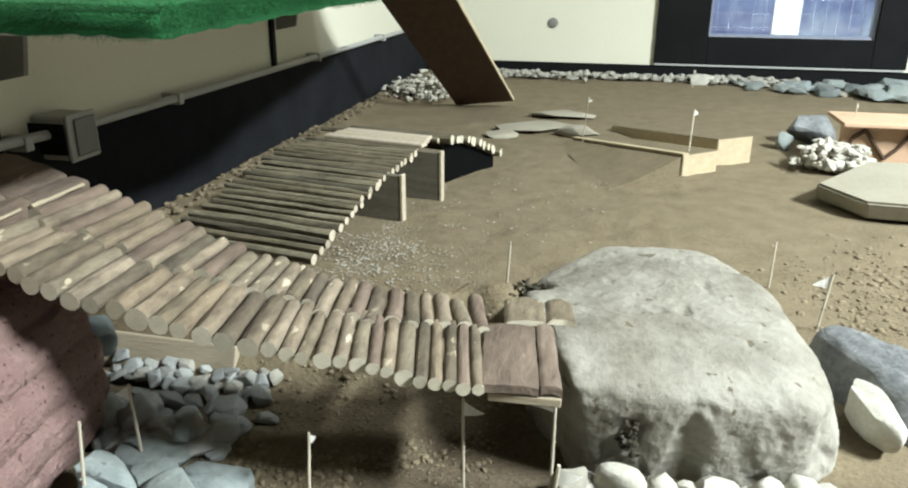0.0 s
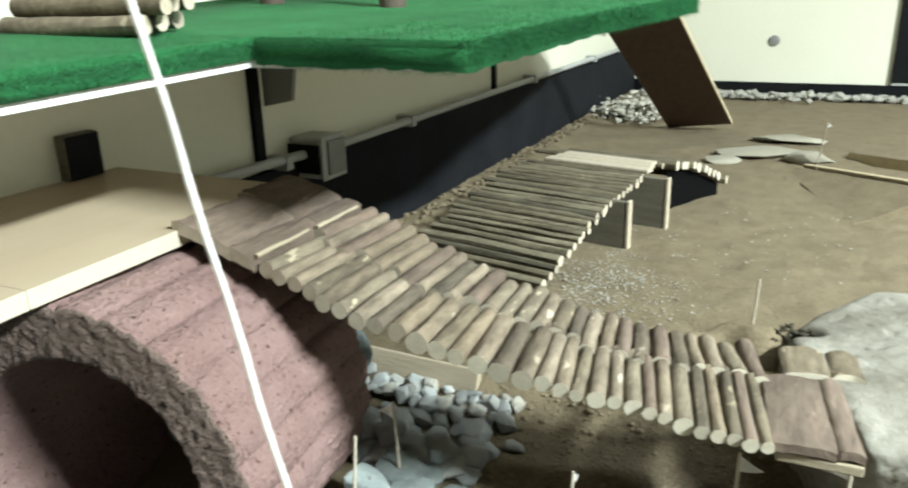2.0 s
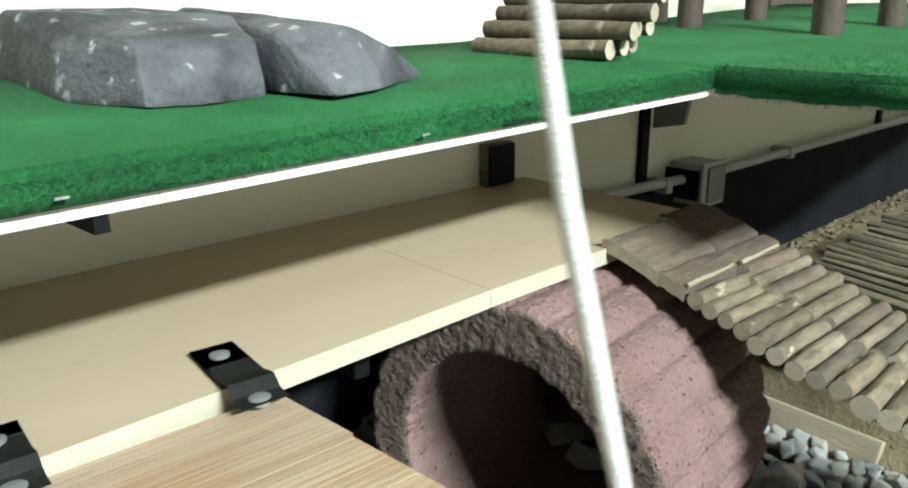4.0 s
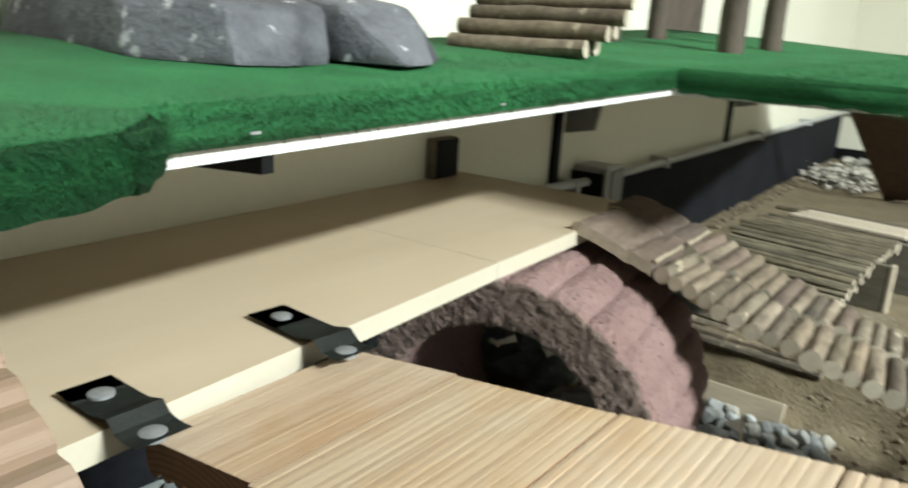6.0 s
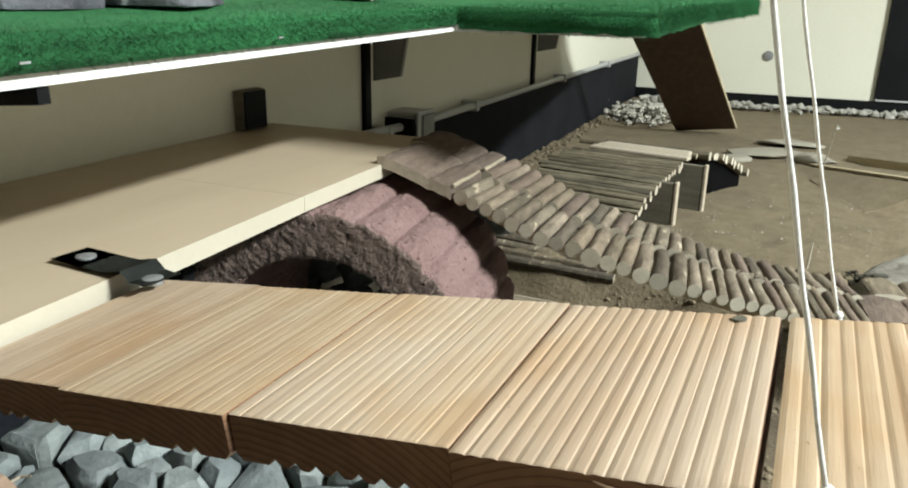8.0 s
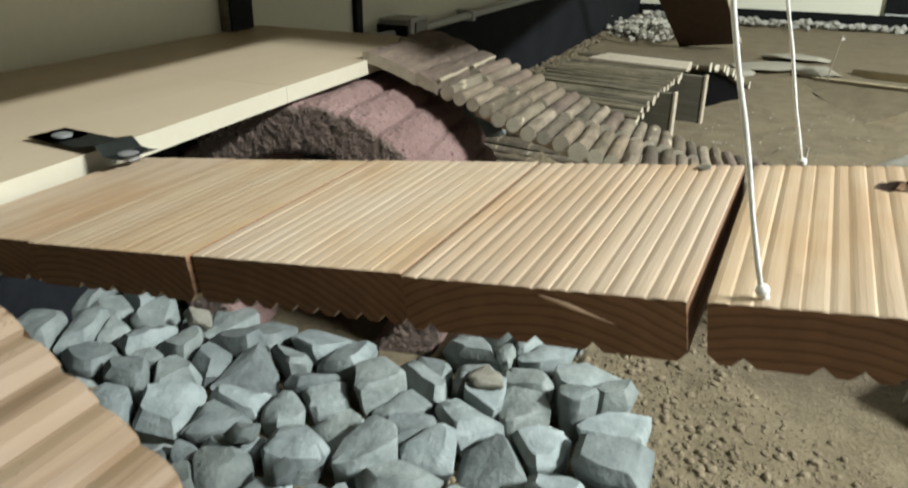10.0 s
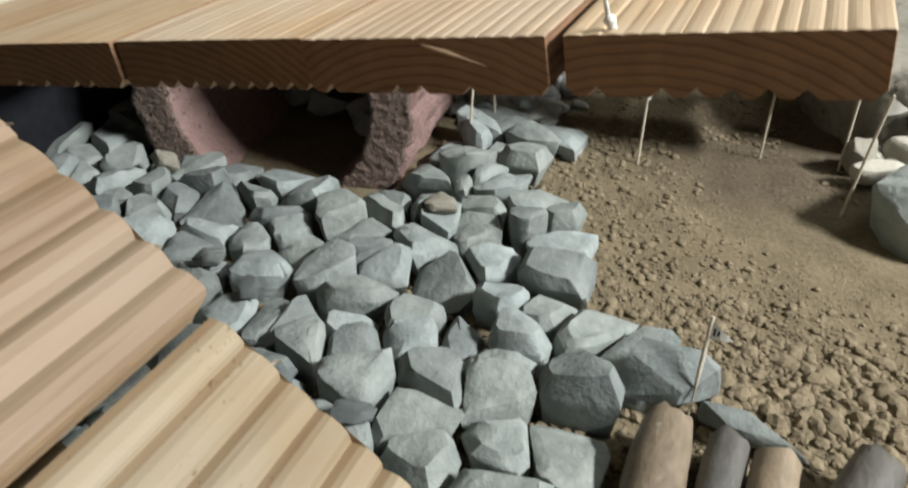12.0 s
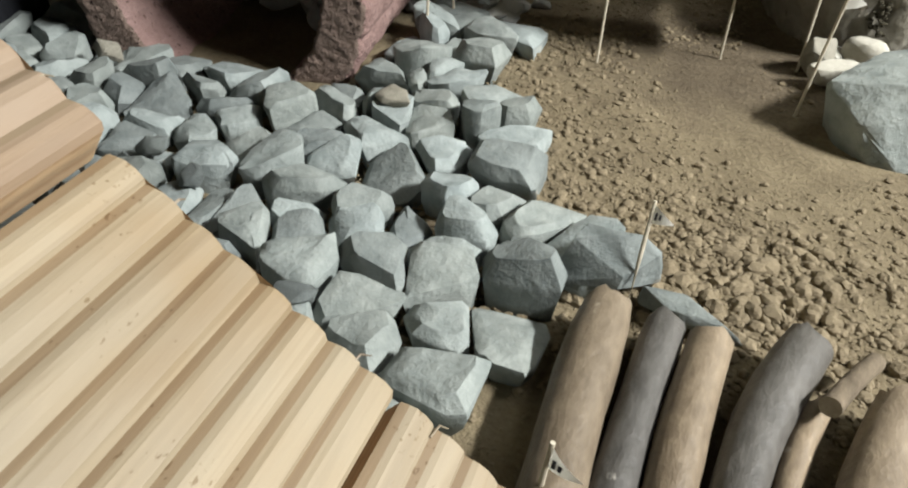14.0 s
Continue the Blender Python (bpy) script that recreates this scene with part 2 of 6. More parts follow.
M["slate"] = surface("slate", (0.131, 0.157, 0.157), (0.288, 0.321, 0.315), big=22, fine=55, rough=0.8, bump=0.7, depth=0.006, vary=0.35, fine_mix=0.25,
                     speck=(0.340, 0.340, 0.311), speck_scale=30, speck_size=0.7)
M["grey_pebble"] = surface("grey_pebble", (0.25, 0.262, 0.258), (0.43, 0.445, 0.435), big=16, fine=90, rough=0.85, bump=0.5, depth=0.004, vary=0.35)
M["slate_brown"] = surface("slate_brown", (0.192, 0.181, 0.148), (0.333, 0.315, 0.263), big=12, fine=90, rough=0.85, bump=0.6, depth=0.004, vary=0.25)
M["blue_rock"] = surface("blue_rock", (0.050, 0.054, 0.058), (0.250, 0.262, 0.270), big=16, fine=80, rough=0.75, bump=0.6, depth=0.006, vary=0.2)
M["pale_stone"] = surface("pale_stone", (0.323, 0.311, 0.261), (0.485, 0.472, 0.423), big=18, fine=120, rough=0.85, bump=0.5, vary=0.25)
M["boulder"] = surface("boulder", (0.132, 0.118, 0.091), (0.290, 0.275, 0.233), big=5.5, fine=70, rough=0.94, bump=0.8, depth=0.005, low=0.38, high=0.60, fine_mix=0.32, speck=(0.105, 0.090, 0.062), speck_scale=38, speck_size=0.665)
M["slab"] = surface("slab", (0.215, 0.196, 0.148), (0.296, 0.274, 0.215), big=6, fine=90, rough=0.9, bump=0.5, depth=0.004)
M["gravel"] = surface("gravel", (0.225, 0.210, 0.166), (0.379, 0.361, 0.308), big=40, fine=200, rough=0.9, bump=0.5)
M["turf"] = surface("turf", (0.008, 0.078, 0.020), (0.031, 0.195, 0.060), big=9, fine=260, rough=0.9, bump=1.0, depth=0.006)
M["foam"] = surface("foam", (0.62, 0.63, 0.60), (0.74, 0.74, 0.72), big=20, fine=140, rough=0.7, bump=0.4, depth=0.002)
M["painted_rock"] = surface("painted_rock", (0.026, 0.026, 0.031), (0.135, 0.136, 0.150), big=9, fine=60, rough=0.7, bump=0.9, depth=0.006, fine_mix=0.3, low=0.42, high=0.6, speck=(0.355, 0.355, 0.363), speck_scale=38, speck_size=0.63)
M["grey_plastic"] = surface("grey_plastic", (0.148, 0.148, 0.141), (0.200, 0.200, 0.189), big=8, fine=120, rough=0.5, bump=0.1)
M["pale_plastic"] = surface("pale_plastic", (0.311, 0.318, 0.303), (0.370, 0.370, 0.355), big=8, fine=120, rough=0.45, bump=0.08)
M["black_rubber"] = surface("black_rubber", (0.010, 0.012, 0.010), (0.035, 0.04, 0.034), big=30, fine=380, rough=0.6, bump=0.7, depth=0.001)
M["steel"] = surface("steel", (0.24, 0.25, 0.25), (0.40, 0.41, 0.41), big=60, fine=300, rough=0.5, bump=0.2, metal=0.6)
M["string"] = surface("string", (0.62, 0.61, 0.57), (0.82, 0.81, 0.78), big=120, fine=600, rough=0.9, bump=0.9, depth=0.0008, stretch=(1, 1, 4))
M["stain"] = surface("stain", (0.030, 0.015, 0.008), (0.085, 0.046, 0.027), big=5, fine=50, rough=0.5, bump=0.2, stretch=(8, 1, 8))
M["raw_wood"] = surface("raw_wood", (0.340, 0.274, 0.170), (0.488, 0.407, 0.274), big=8, fine=80, rough=0.8, bump=0.4, stretch=(6, 1, 6))
M["old_wood"] = surface("old_wood", (0.075, 0.068, 0.048), (0.170, 0.152, 0.112), big=8, fine=70, rough=0.85, bump=0.5, stretch=(1, 1, 7))
M["dusty_wood"] = surface("dusty_wood", (0.252, 0.211, 0.144), (0.340, 0.289, 0.207), big=8, fine=80, rough=0.9, bump=0.5, stretch=(0.3, 1, 4))
M["peach_wood"] = surface("peach_wood", (0.407, 0.259, 0.163), (0.503, 0.355, 0.244), big=8, fine=80, rough=0.75, bump=0.3, stretch=(1, 6, 6))
M["post_bark"] = surface("post_bark", (0.037, 0.028, 0.021), (0.111, 0.087, 0.065), big=20, fine=100, rough=0.85, bump=0.8, depth=0.003, stretch=(1, 1, 0.35))
M["brown_stick"] = surface("brown_stick", (0.044, 0.026, 0.015), (0.096, 0.056, 0.033), big=20, fine=120, rough=0.8, bump=0.5)
M["flag_white"] = surface("flag_white", (0.68, 0.67, 0.62), (0.80, 0.79, 0.75), big=40, fine=200, rough=0.8, bump=0.1)
M["flag_pole"] = surface("flag_pole", (0.370, 0.326, 0.244), (0.533, 0.488, 0.392), big=40, fine=300, rough=0.75, bump=0.3)
M["ink"] = surface("ink", (0.03, 0.03, 0.035), (0.06, 0.06, 0.07), big=40, fine=200, rough=0.7, bump=0.0)
M["wire"] = surface("wire", (0.16, 0.18, 0.24), (0.26, 0.28, 0.36), big=40, fine=200, rough=0.5, bump=0.0)


def glass_material():
    m, nt, bsdf = nodes_of("window_glass")
    bsdf.inputs["Base Color"].default_value = (0.92, 0.95, 1.0, 1)
    bsdf.inputs["Roughness"].default_value, bsdf.inputs["Transmission Weight"].default_value = 0.02, 1.0
    bsdf.inputs["IOR"].default_value = 1.45
    return m


def outdoors_material():
    """The bluish daylight scene behind the window, far and out of focus."""
    m, nt, bsdf = nodes_of("outdoors")
    vec = mapped(nt, (1.6, 1, 1.1))
    col = ramp(nt, noise_tex(nt, vec, 2.2, 3), [(0.3, (0.09, 0.12, 0.25)), (0.5, (0.22, 0.28, 0.46)), (0.7, (0.40, 0.52, 0.64))])
    bsdf.inputs["Base Color"].default_value = (0, 0, 0, 1)
    link(nt, col, bsdf.inputs["Emission Color"])
    bsdf.inputs["Emission Strength"].default_value = 0.9
    return m


M["glass"], M["outdoors"] = glass_material(), outdoors_material()


# ---- building helpers ----
ORIGIN = {}


def thing(name, at, label, category, group="", kind=""):
    ob = new(name)
    ob.empty_display_size = 0.02
    ob.location = at
    ORIGIN[ob] = Vector(at)
    return tagged(ob, label, category, group, kind)


def mesh_of(name, bm, mats, origin, smooth):
    bmesh.ops.recalc_face_normals(bm, faces=bm.faces)
    bm.transform(Matrix.Translation(-origin))
    me = bpy.data.meshes.new(name)
    bm.to_mesh(me)
    bm.free()
    for m in mats if isinstance(mats, (list, tuple)) else [mats]:
        me.materials.append(m)
    if smooth:
        me.polygons.foreach_set("use_smooth", [True] * len(me.polygons))
        if smooth == "sharp":
            me.set_sharp_from_angle(angle=radians(35))
    return me


def part(name, bm, mats, parent, label="", smooth=False):
    """One mesh under a thing or a part; the bmesh is in world metres."""
    o = ORIGIN[parent]
    ob = new(name, mesh_of(name, bm, mats, o, smooth))
    ob.parent = parent
    ORIGIN[ob] = o
    return tagged(ob, label)


def solo(name, bm, mats, at, label="", category="", group="", kind="", smooth=False):
    """A thing that is one mesh, with its origin at its base."""
    at = Vector(at)
    ob = new(name, mesh_of(name, bm, mats, at, smooth))
    ob.location = at
    return tagged(ob, label, category, group, kind)


def box(x0, x1, y0, y1, z0, z1, bevel=0.0, bm=None):
    bm = bm or bmesh.new()
    vs = bmesh.ops.create_cube(bm, size=1.0)["verts"]
    bmesh.ops.transform(bm, verts=vs, matrix=Matrix.LocRotScale(((x0 + x1) / 2, (y0 + y1) / 2, (z0 + z1) / 2), None, (x1 - x0, y1 - y0, z1 - z0)))
    if bevel:
        bmesh.ops.bevel(bm, geom=list({e for v in vs for e in v.link_edges}), offset=bevel, segments=2, affect="EDGES", profile=0.5)
    return bm


def slanted(m, sx, sy, sz, bevel=0.0):
    """A box of that size, centred in x and y and with its top at z = 0, at the pose m."""
    bm = box(-sx / 2, sx / 2, -sy / 2, sy / 2, -sz, 0, bevel)
    bm.transform(m)
    return bm


def rod(points, radii, sides=10, caps=1, wobble=0.0, seed=0, bm=None, squash=1.0):
    """A round bar along points, with a radius at each; the cut ends take material slot caps."""
    bm = bm or bmesh.new()
    pts = [Vector(p) for p in points]
    r = random.Random(seed)
    rings = []
    for i, p in enumerate(pts):
        d = (pts[min(i + 1, len(pts) - 1)] - pts[max(i - 1, 0)]).normalized()
        side = d.cross(Vector((0.01, 0.03, 1.0))).normalized() if abs(d.z) < 0.95 else d.cross(Vector((0, 1, 0.02))).normalized()
        up = side.cross(d)
        ring = []
        for k in range(sides):
            a = 2 * math.pi * k / sides
            q = radii[i] * (1 + wobble * (r.random() - 0.5))
            ring.append(bm.verts.new(p + side * math.cos(a) * q + up * math.sin(a) * q * squash))
        rings.append(ring)
    for a, b in zip(rings, rings[1:]):
        for k in range(sides):
            bm.faces.new((a[k], a[(k + 1) % sides], b[(k + 1) % sides], b[k]))
    for ring in (rings[0], rings[-1]):
        f = bm.faces.new(ring)
        f.material_index = caps
    return bm


def stick(p0, p1, r0, r1, seed, bend=0.004, rings=5, sides=10, wobble=0.14):
    """A natural branch between two ends, a little crooked and uneven."""
    r = random.Random(seed)
    p0, p1 = Vector(p0), Vector(p1)
    pts, radii = [], []
    off = Vector((r.uniform(-1, 1), r.uniform(-1, 1), r.uniform(-0.4, 0.4))) * bend
    for i in range(rings):
        t = i / (rings - 1)
        pts.append(p0.lerp(p1, t) + off * math.sin(math.pi * t) + Vector((r.uniform(-1, 1), r.uniform(-1, 1), r.uniform(-1, 1))) * bend * 0.25)
        radii.append((r0 + (r1 - r0) * t) * (1 + r.uniform(-0.06, 0.06)))
    return rod(pts, radii, sides, 1, wobble, seed)


def rock(seed, sx, sy, sz, subdiv=2, cuts=7, rough=0.06, deep=0.72):
    """An angular stone about the origin: a sphere cut by planes and roughened, resting on z = 0."""
    r = random.Random(seed)
    bm = bmesh.new()
    bmesh.ops.create_icosphere(bm, subdivisions=subdiv, radius=1.0)
    planes = [(Vector((r.gauss(0, 1), r.gauss(0, 1), r.gauss(0, 0.8))).normalized(), r.uniform(deep, 0.96)) for _ in range(cuts)]
    planes.append((Vector((r.uniform(-0.2, 0.2), r.uniform(-0.2, 0.2), 1)).normalized(), r.uniform(0.55, 0.8)))
    for v in bm.verts:
        for n, d in planes:
            over = v.co.dot(n) - d
            if over > 0:
                v.co -= n * over
        v.co += v.co.normalized() * noise.noise(v.co * 2.2 + Vector((seed * 3.7, 0, 0))) * rough
        v.co.x, v.co.y, v.co.z = v.co.x * sx, v.co.y * sy, v.co.z * sz
    low = min(v.co.z for v in bm.verts)
    for v in bm.verts:
        v.co.z = max(v.co.z, low * 0.75) - low * 0.75
    return bm


def hull_rock(points, bevel, noise_amp, seed, fine=1):
    """An angular stone round a few corner points, with broken edges and a rough skin."""
    bm = bmesh.new()
    for p in points:
        bm.verts.new(p)
    bmesh.ops.convex_hull(bm, input=list(bm.verts))
    bmesh.ops.delete(bm, geom=[v for v in bm.verts if not v.link_faces], context="VERTS")
    bmesh.ops.dissolve_limit(bm, angle_limit=radians(9), verts=list(bm.verts), edges=list(bm.edges))
    bmesh.ops.bevel(bm, geom=list(bm.edges), offset=bevel, segments=2, affect="EDGES", profile=0.55, clamp_overlap=True)
    bmesh.ops.triangulate(bm, faces=list(bm.faces))
    if fine:
        bmesh.ops.subdivide_edges(bm, edges=list(bm.edges), cuts=fine, use_grid_fill=True)
    size = max(v.co.length for v in bm.verts)
    for v in bm.verts:
        v.co += v.co.normalized() * noise_amp * (noise.noise(v.co * (3.0 / size) + Vector((seed, 0, 0))) + 0.5 * noise.noise(v.co * (9.0 / size)))
    return bm


def dense_hull(points, soft, detail, rough, seed, side=0.0, dents=()):
    """A large stone inside the planes round its corner points, with softened edges and a skin roughened at several scales; the origin lies inside it."""
    hull = bmesh.new()
    for p in points:
        hull.verts.new(p)
    bmesh.ops.convex_hull(hull, input=list(hull.verts))
    bmesh.ops.dissolve_limit(hull, angle_limit=radians(7), verts=list(hull.verts), edges=list(hull.edges))
    hull.normal_update()
    planes = [(f.normal.copy(), f.calc_center_median().dot(f.normal)) for f in hull.faces]
    hull.free()
    normals = np.array([n if d > 0 else -n for n, d in planes])
    reach = np.array([abs(d) for n, d in planes])
    bm = bmesh.new()
    bmesh.ops.create_icosphere(bm, subdivisions=detail, radius=1.0)
    ways = np.array([v.co for v in bm.verts])
    ways /= np.linalg.norm(ways, axis=1)[:, None]
    near = np.maximum(ways @ normals.T, 0) / reach
    dist = (near ** soft).sum(1) ** (-1 / soft)
    for v, w, d in zip(bm.verts, ways, dist):
        v.co = Vector(w) * d
    bm.normal_update()
    o = Vector((seed, seed * 2, 0))
    moved = []
    for v in bm.verts:
        p = v.co
        steep = 1 - max(v.normal.z, 0.0)
        n = noise.noise(p * 5 + o) * 0.9 + noise.noise(p * 14 + o) * 0.45 + noise.noise(p * 42 + o) * 0.2 + (noise.noise(p * 95 + o) + 0.5 * noise.noise(p * 180 + o)) * (0.10 + side * 0.12 * steep)
        pit = max(0.0, noise.noise(p * 26 - o) - 0.42) * 2.4
        deep = max(0.0, noise.noise(Vector((p.x * 16, p.y * 16, p.z * 9)) + o * 1.3) - 0.12) * 2.6 + max(0.0, noise.noise(p * 34 + o) - 0.2)
        dent = sum(d * math.exp(-((p - Vector(c)).length / s) ** 2) for c, s, d in dents)
        moved.append(p + v.normal * (rough * (n - pit - side * steep * deep) - dent))
    for v, p in zip(bm.verts, moved):
        v.co = p
    return bm


def broken_stone(seed, corners=15):
    """A split stone about 2 across, resting on z = 0."""
    r = random.Random(seed)
    sy, sz = r.uniform(0.6, 0.95), r.uniform(0.42, 0.68)
    pts = []
    for k in range(corners):
        a, h = 2.4 * k + r.uniform(-0.4, 0.4), r.uniform(-1, 1)
        q = (1 - abs(h) ** 2.5 * 0.45) * r.uniform(0.8, 1.08)
        pts.append((q * math.cos(a), q * math.sin(a) * sy, h * sz))
    bm = hull_rock(pts, 0.055, 0.05, seed * 1.7)
    low = min(v.co.z for v in bm.verts)
    for v in bm.verts:
        v.co.z -= low * 0.85
    return bm


def scatter(name, spots, mats, label, category, seed, subdiv=1, flat=0.7, spread=(0.62, 1.25)):
    """Very many small lumps as one mesh. spots: rows of x, y, z, radius."""
    r = np.random.default_rng(seed)
    ico = bmesh.new()
    bmesh.ops.create_icosphere(ico, subdivisions=subdiv, radius=1.0)
    base = np.array([v.co for v in ico.verts])
    tris = np.array([[v.index for v in f.verts] for f in ico.faces])
    ico.free()
    verts, faces = [], []
    for n, (x, y, z, s) in enumerate(spots):
        shape = base * r.uniform(spread[0], spread[1], (len(base), 1)) * np.array([r.uniform(0.7, 1.4), r.uniform(0.7, 1.3), flat * r.uniform(0.7, 1.2)]) * s
        a = r.uniform(0, 6.28)
        turn = np.array([[np.cos(a), -np.sin(a), 0], [np.sin(a), np.cos(a), 0], [0, 0, 1]])
        verts.append(shape @ turn.T + (x, y, z))
        faces.append(tris + n * len(base))
    me = bpy.data.meshes.new(name)
    me.from_pydata(np.concatenate(verts).tolist(), [], np.concatenate(faces).tolist())
    me.materials.append(mats)
    return tagged(new(name, me), label, category, kind="stuff")


# ---- the room ----
def wall_with_opening(name, y0, y1, x0, x1, z0, z1, ox0, ox1, oz0, oz1, label):
    bm = bmesh.new()
    for a, b, c, d in ((x0, ox0, z0, z1), (ox1, x1, z0, z1), (ox0, ox1, z0, oz0), (ox0, ox1, oz1, z1)):
        box(a, b, y0, y1, c, d, bm=bm)
    return solo(name, bm, M["wall_paint"], (0, y0, 0), label, "wall", kind="structure")


WX, BY, TOP, RX, FY = -0.395, 4.26, 3.6, 7.4, -4.6          # left wall, back wall, ceiling
solo("wall_left", box(WX - 0.12, WX, FY, BY + 0.12, -0.05, TOP), M["wall_paint"], (WX, 0, 0), "cream painted wall behind the planted shelves", "wall", kind="structure")
wall_with_opening("wall_back", BY, BY + 0.12, WX, RX, -0.05, TOP, 1.36, 2.28, 0.26, 1.25, "cream painted wall with a low dark-framed window")
# these walls and the ceiling are unseen, darkened to deepen the shadows
solo("wall_right", box(RX, RX + 0.12, FY, BY + 0.12, -0.05, TOP), M["dark_paint"], (RX, 0, 0), "unseen dark wall that keeps bounced light low", "wall", kind="structure")
solo("wall_front", box(WX, RX, FY, FY + 0.12, -0.05, TOP), M["dark_paint"], (0, FY, 0), "unseen dark wall that keeps bounced light low", "wall", kind="structure")
solo("ceiling", box(WX - 0.12, RX + 0.12, FY, BY + 0.12, TOP, TOP + 0.1), M["ceiling_paint"], (0, 0, TOP), "unseen near-black ceiling that keeps bounced light low", "ceiling", kind="structure")
# unseen floor, added dark in place of earth that would bounce light
solo("floor", box(3.55, RX, FY + 0.12, BY, -0.12, -0.03), M["dark_paint"], (5.0, 0, -0.12), "unseen dark floor beyond the earth bed, added to cut bounced light", "floor", kind="structure")
solo("trim", box(WX, WX + 0.022, FY + 0.12, BY, -0.02, 0.285, 0.004), M["liner"], (WX, 1, 0), "black dirt-splashed liner board along the earth bed", "trim", kind="structure")
solo("baseboard", box(WX + 0.024, RX, BY - 0.02, BY, -0.02, 0.082, 0.003), M["black_paint"], (1, BY, 0), "black painted baseboard along the back wall", "baseboard", kind="structure")


def along(x, xs, vs):
    return float(np.interp(x, xs, vs))


def ground_height(x, y):
    p = Vector((x, y, 0.0))
    h = 0.010 * noise.noise(p * 2.1) + 0.006 * noise.noise(p * 6.5) + 0.0035 * noise.noise(p * 19.0)
    rough = 0.5 + 0.5 * noise.noise(p * 1.6 + Vector((9, 4, 0)))
    h += 0.0032 * rough * noise.noise(p * 55.0)
    h += 0.05 * math.exp(-((x + 0.36) / 0.09) ** 2) * (1 if y > 0.9 else 0) * 0.5
    h += 0.055 * math.exp(-((x - 0.69) / 0.10) ** 2 - ((y - 0.53) / 0.12) ** 2)
    bank = along(x, (-0.395, 0.26, 0.50, 0.60, 0.70, 0.80), (0.13, 0.13, 0.135, 0.125, 0.10, 0.0))
    bank *= math.exp(-((y - 0.45 - along(x, (0.56, 0.63), (0.0, 0.055)) - 0.012 * noise.noise(p * 9)) / (0.052 if y < 0.45 else 0.075)) ** 2)
    h += bank * (1 + 0.25 * noise.noise(p * 7.0) + 0.12 * noise.noise(p * 24.0))
    return h - 0.008


def hollow(x, y):
    """How deep the earth lies below its level under the packed stones."""
    edge = along(y, (-0.92, -0.85, -0.7, -0.52, -0.46, -0.3, 0.0, 0.14), (0.2, 0.47, 0.50, 0.54, 0.58, 0.46, 0.36, 0.30))
    return 0.026 * min(max((edge - x) / 0.03, 0.0), 1.0) * min(max((0.12 - y) / 0.05, 0.0), 1.0) * min(max((x - 0.215) / 0.04, 0.0), 1.0)


def ground_sheet():
    xs = np.concatenate([np.arange(WX, 0.2, 0.03), np.arange(0.2, 1.1, 0.0085), np.arange(1.1, 2.2, 0.03), np.arange(2.2, 3.65, 0.1)])
    ys = np.concatenate([np.arange(FY, -0.75, 0.1), np.arange(-0.75, 0.6, 0.0085), np.arange(0.6, 2.6, 0.022), np.arange(2.6, BY + 0.04, 0.05)])
    verts = [(x, y, ground_height(x, y) - hollow(x, y)) for y in ys for x in xs]
    nx = len(xs)
    faces = [(j * nx + i, j * nx + i + 1, (j + 1) * nx + i + 1, (j + 1) * nx + i) for j in range(len(ys) - 1) for i in range(nx - 1)]
    me = bpy.data.meshes.new("ground")
    me.from_pydata(verts, [], faces)
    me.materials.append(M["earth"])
    me.polygons.foreach_set("use_smooth", [True] * len(me.polygons))
    tagged(new("ground", me), "dry brown earth bed with trodden and crumbly patches", "ground", kind="structure")


ground_sheet()

# window in the back wall
win = thing("window_1", (1.82, BY, 0.1), "low window in a broad black frame with bluish daylight", "window", kind="structure")
fr = bmesh.new()
for a, b, c, d in ((1.055, 1.36, 0.098, 1.5), (2.28, 2.47, 0.098, 1.5), (1.36, 2.28, 0.098, 0.26), (1.36, 2.28, 1.25, 1.5)):
    box(a, b, BY - 0.03, BY - 0.002, c, d, 0.004, bm=fr)
part("window_frame", fr, M["black_paint"], win)
part("window_sill", box(1.06, 2.46, BY - 0.034, BY - 0.004, 0.085, 0.096, 0.002), M["pale_plastic"], win)
sash = bmesh.new()
for a, b, c, d in ((1.36, 1.375, 0.26, 1.25), (2.265, 2.28, 0.26, 1.25), (1.375, 2.265, 0.26, 0.275)):
    box(a, b, BY + 0.002, BY + 0.04, c, d, bm=sash)
part("sash", sash, M["wire"], win, "blue-grey metal sash")
pane = part("pane", box(1.375, 2.265, BY + 0.05, BY + 0.054, 0.275, 1.25), M["glass"], win)
pane.visible_shadow = False
mesh_wire = bmesh.new()
for i in range(13):
    x = 1.41 + i * 0.068
    box(x - 0.0012, x + 0.0012, BY + 0.09, BY + 0.094, 0.262, 1.25, bm=mesh_wire)
for i in range(12):
    z = 0.31 + i * 0.08
    box(1.362, 2.278, BY + 0.095, BY + 0.099, z - 0.0012, z + 0.0012, bm=mesh_wire)
part("wire_mesh", mesh_wire, M["wire"], win)
bd = bmesh.new()
box(-0.5, 4.5, BY + 1.6, BY + 1.62, -0.6, 2.6, bm=bd)
solo("backdrop", bd, M["outdoors"], (1.8, BY + 1.6, 0), "hazy blue daylight outside", "backdrop", kind="structure")
box_out = box(1.80, 1.97, BY + 0.5, BY + 0.52, -0.4, 1.8, 0.004)
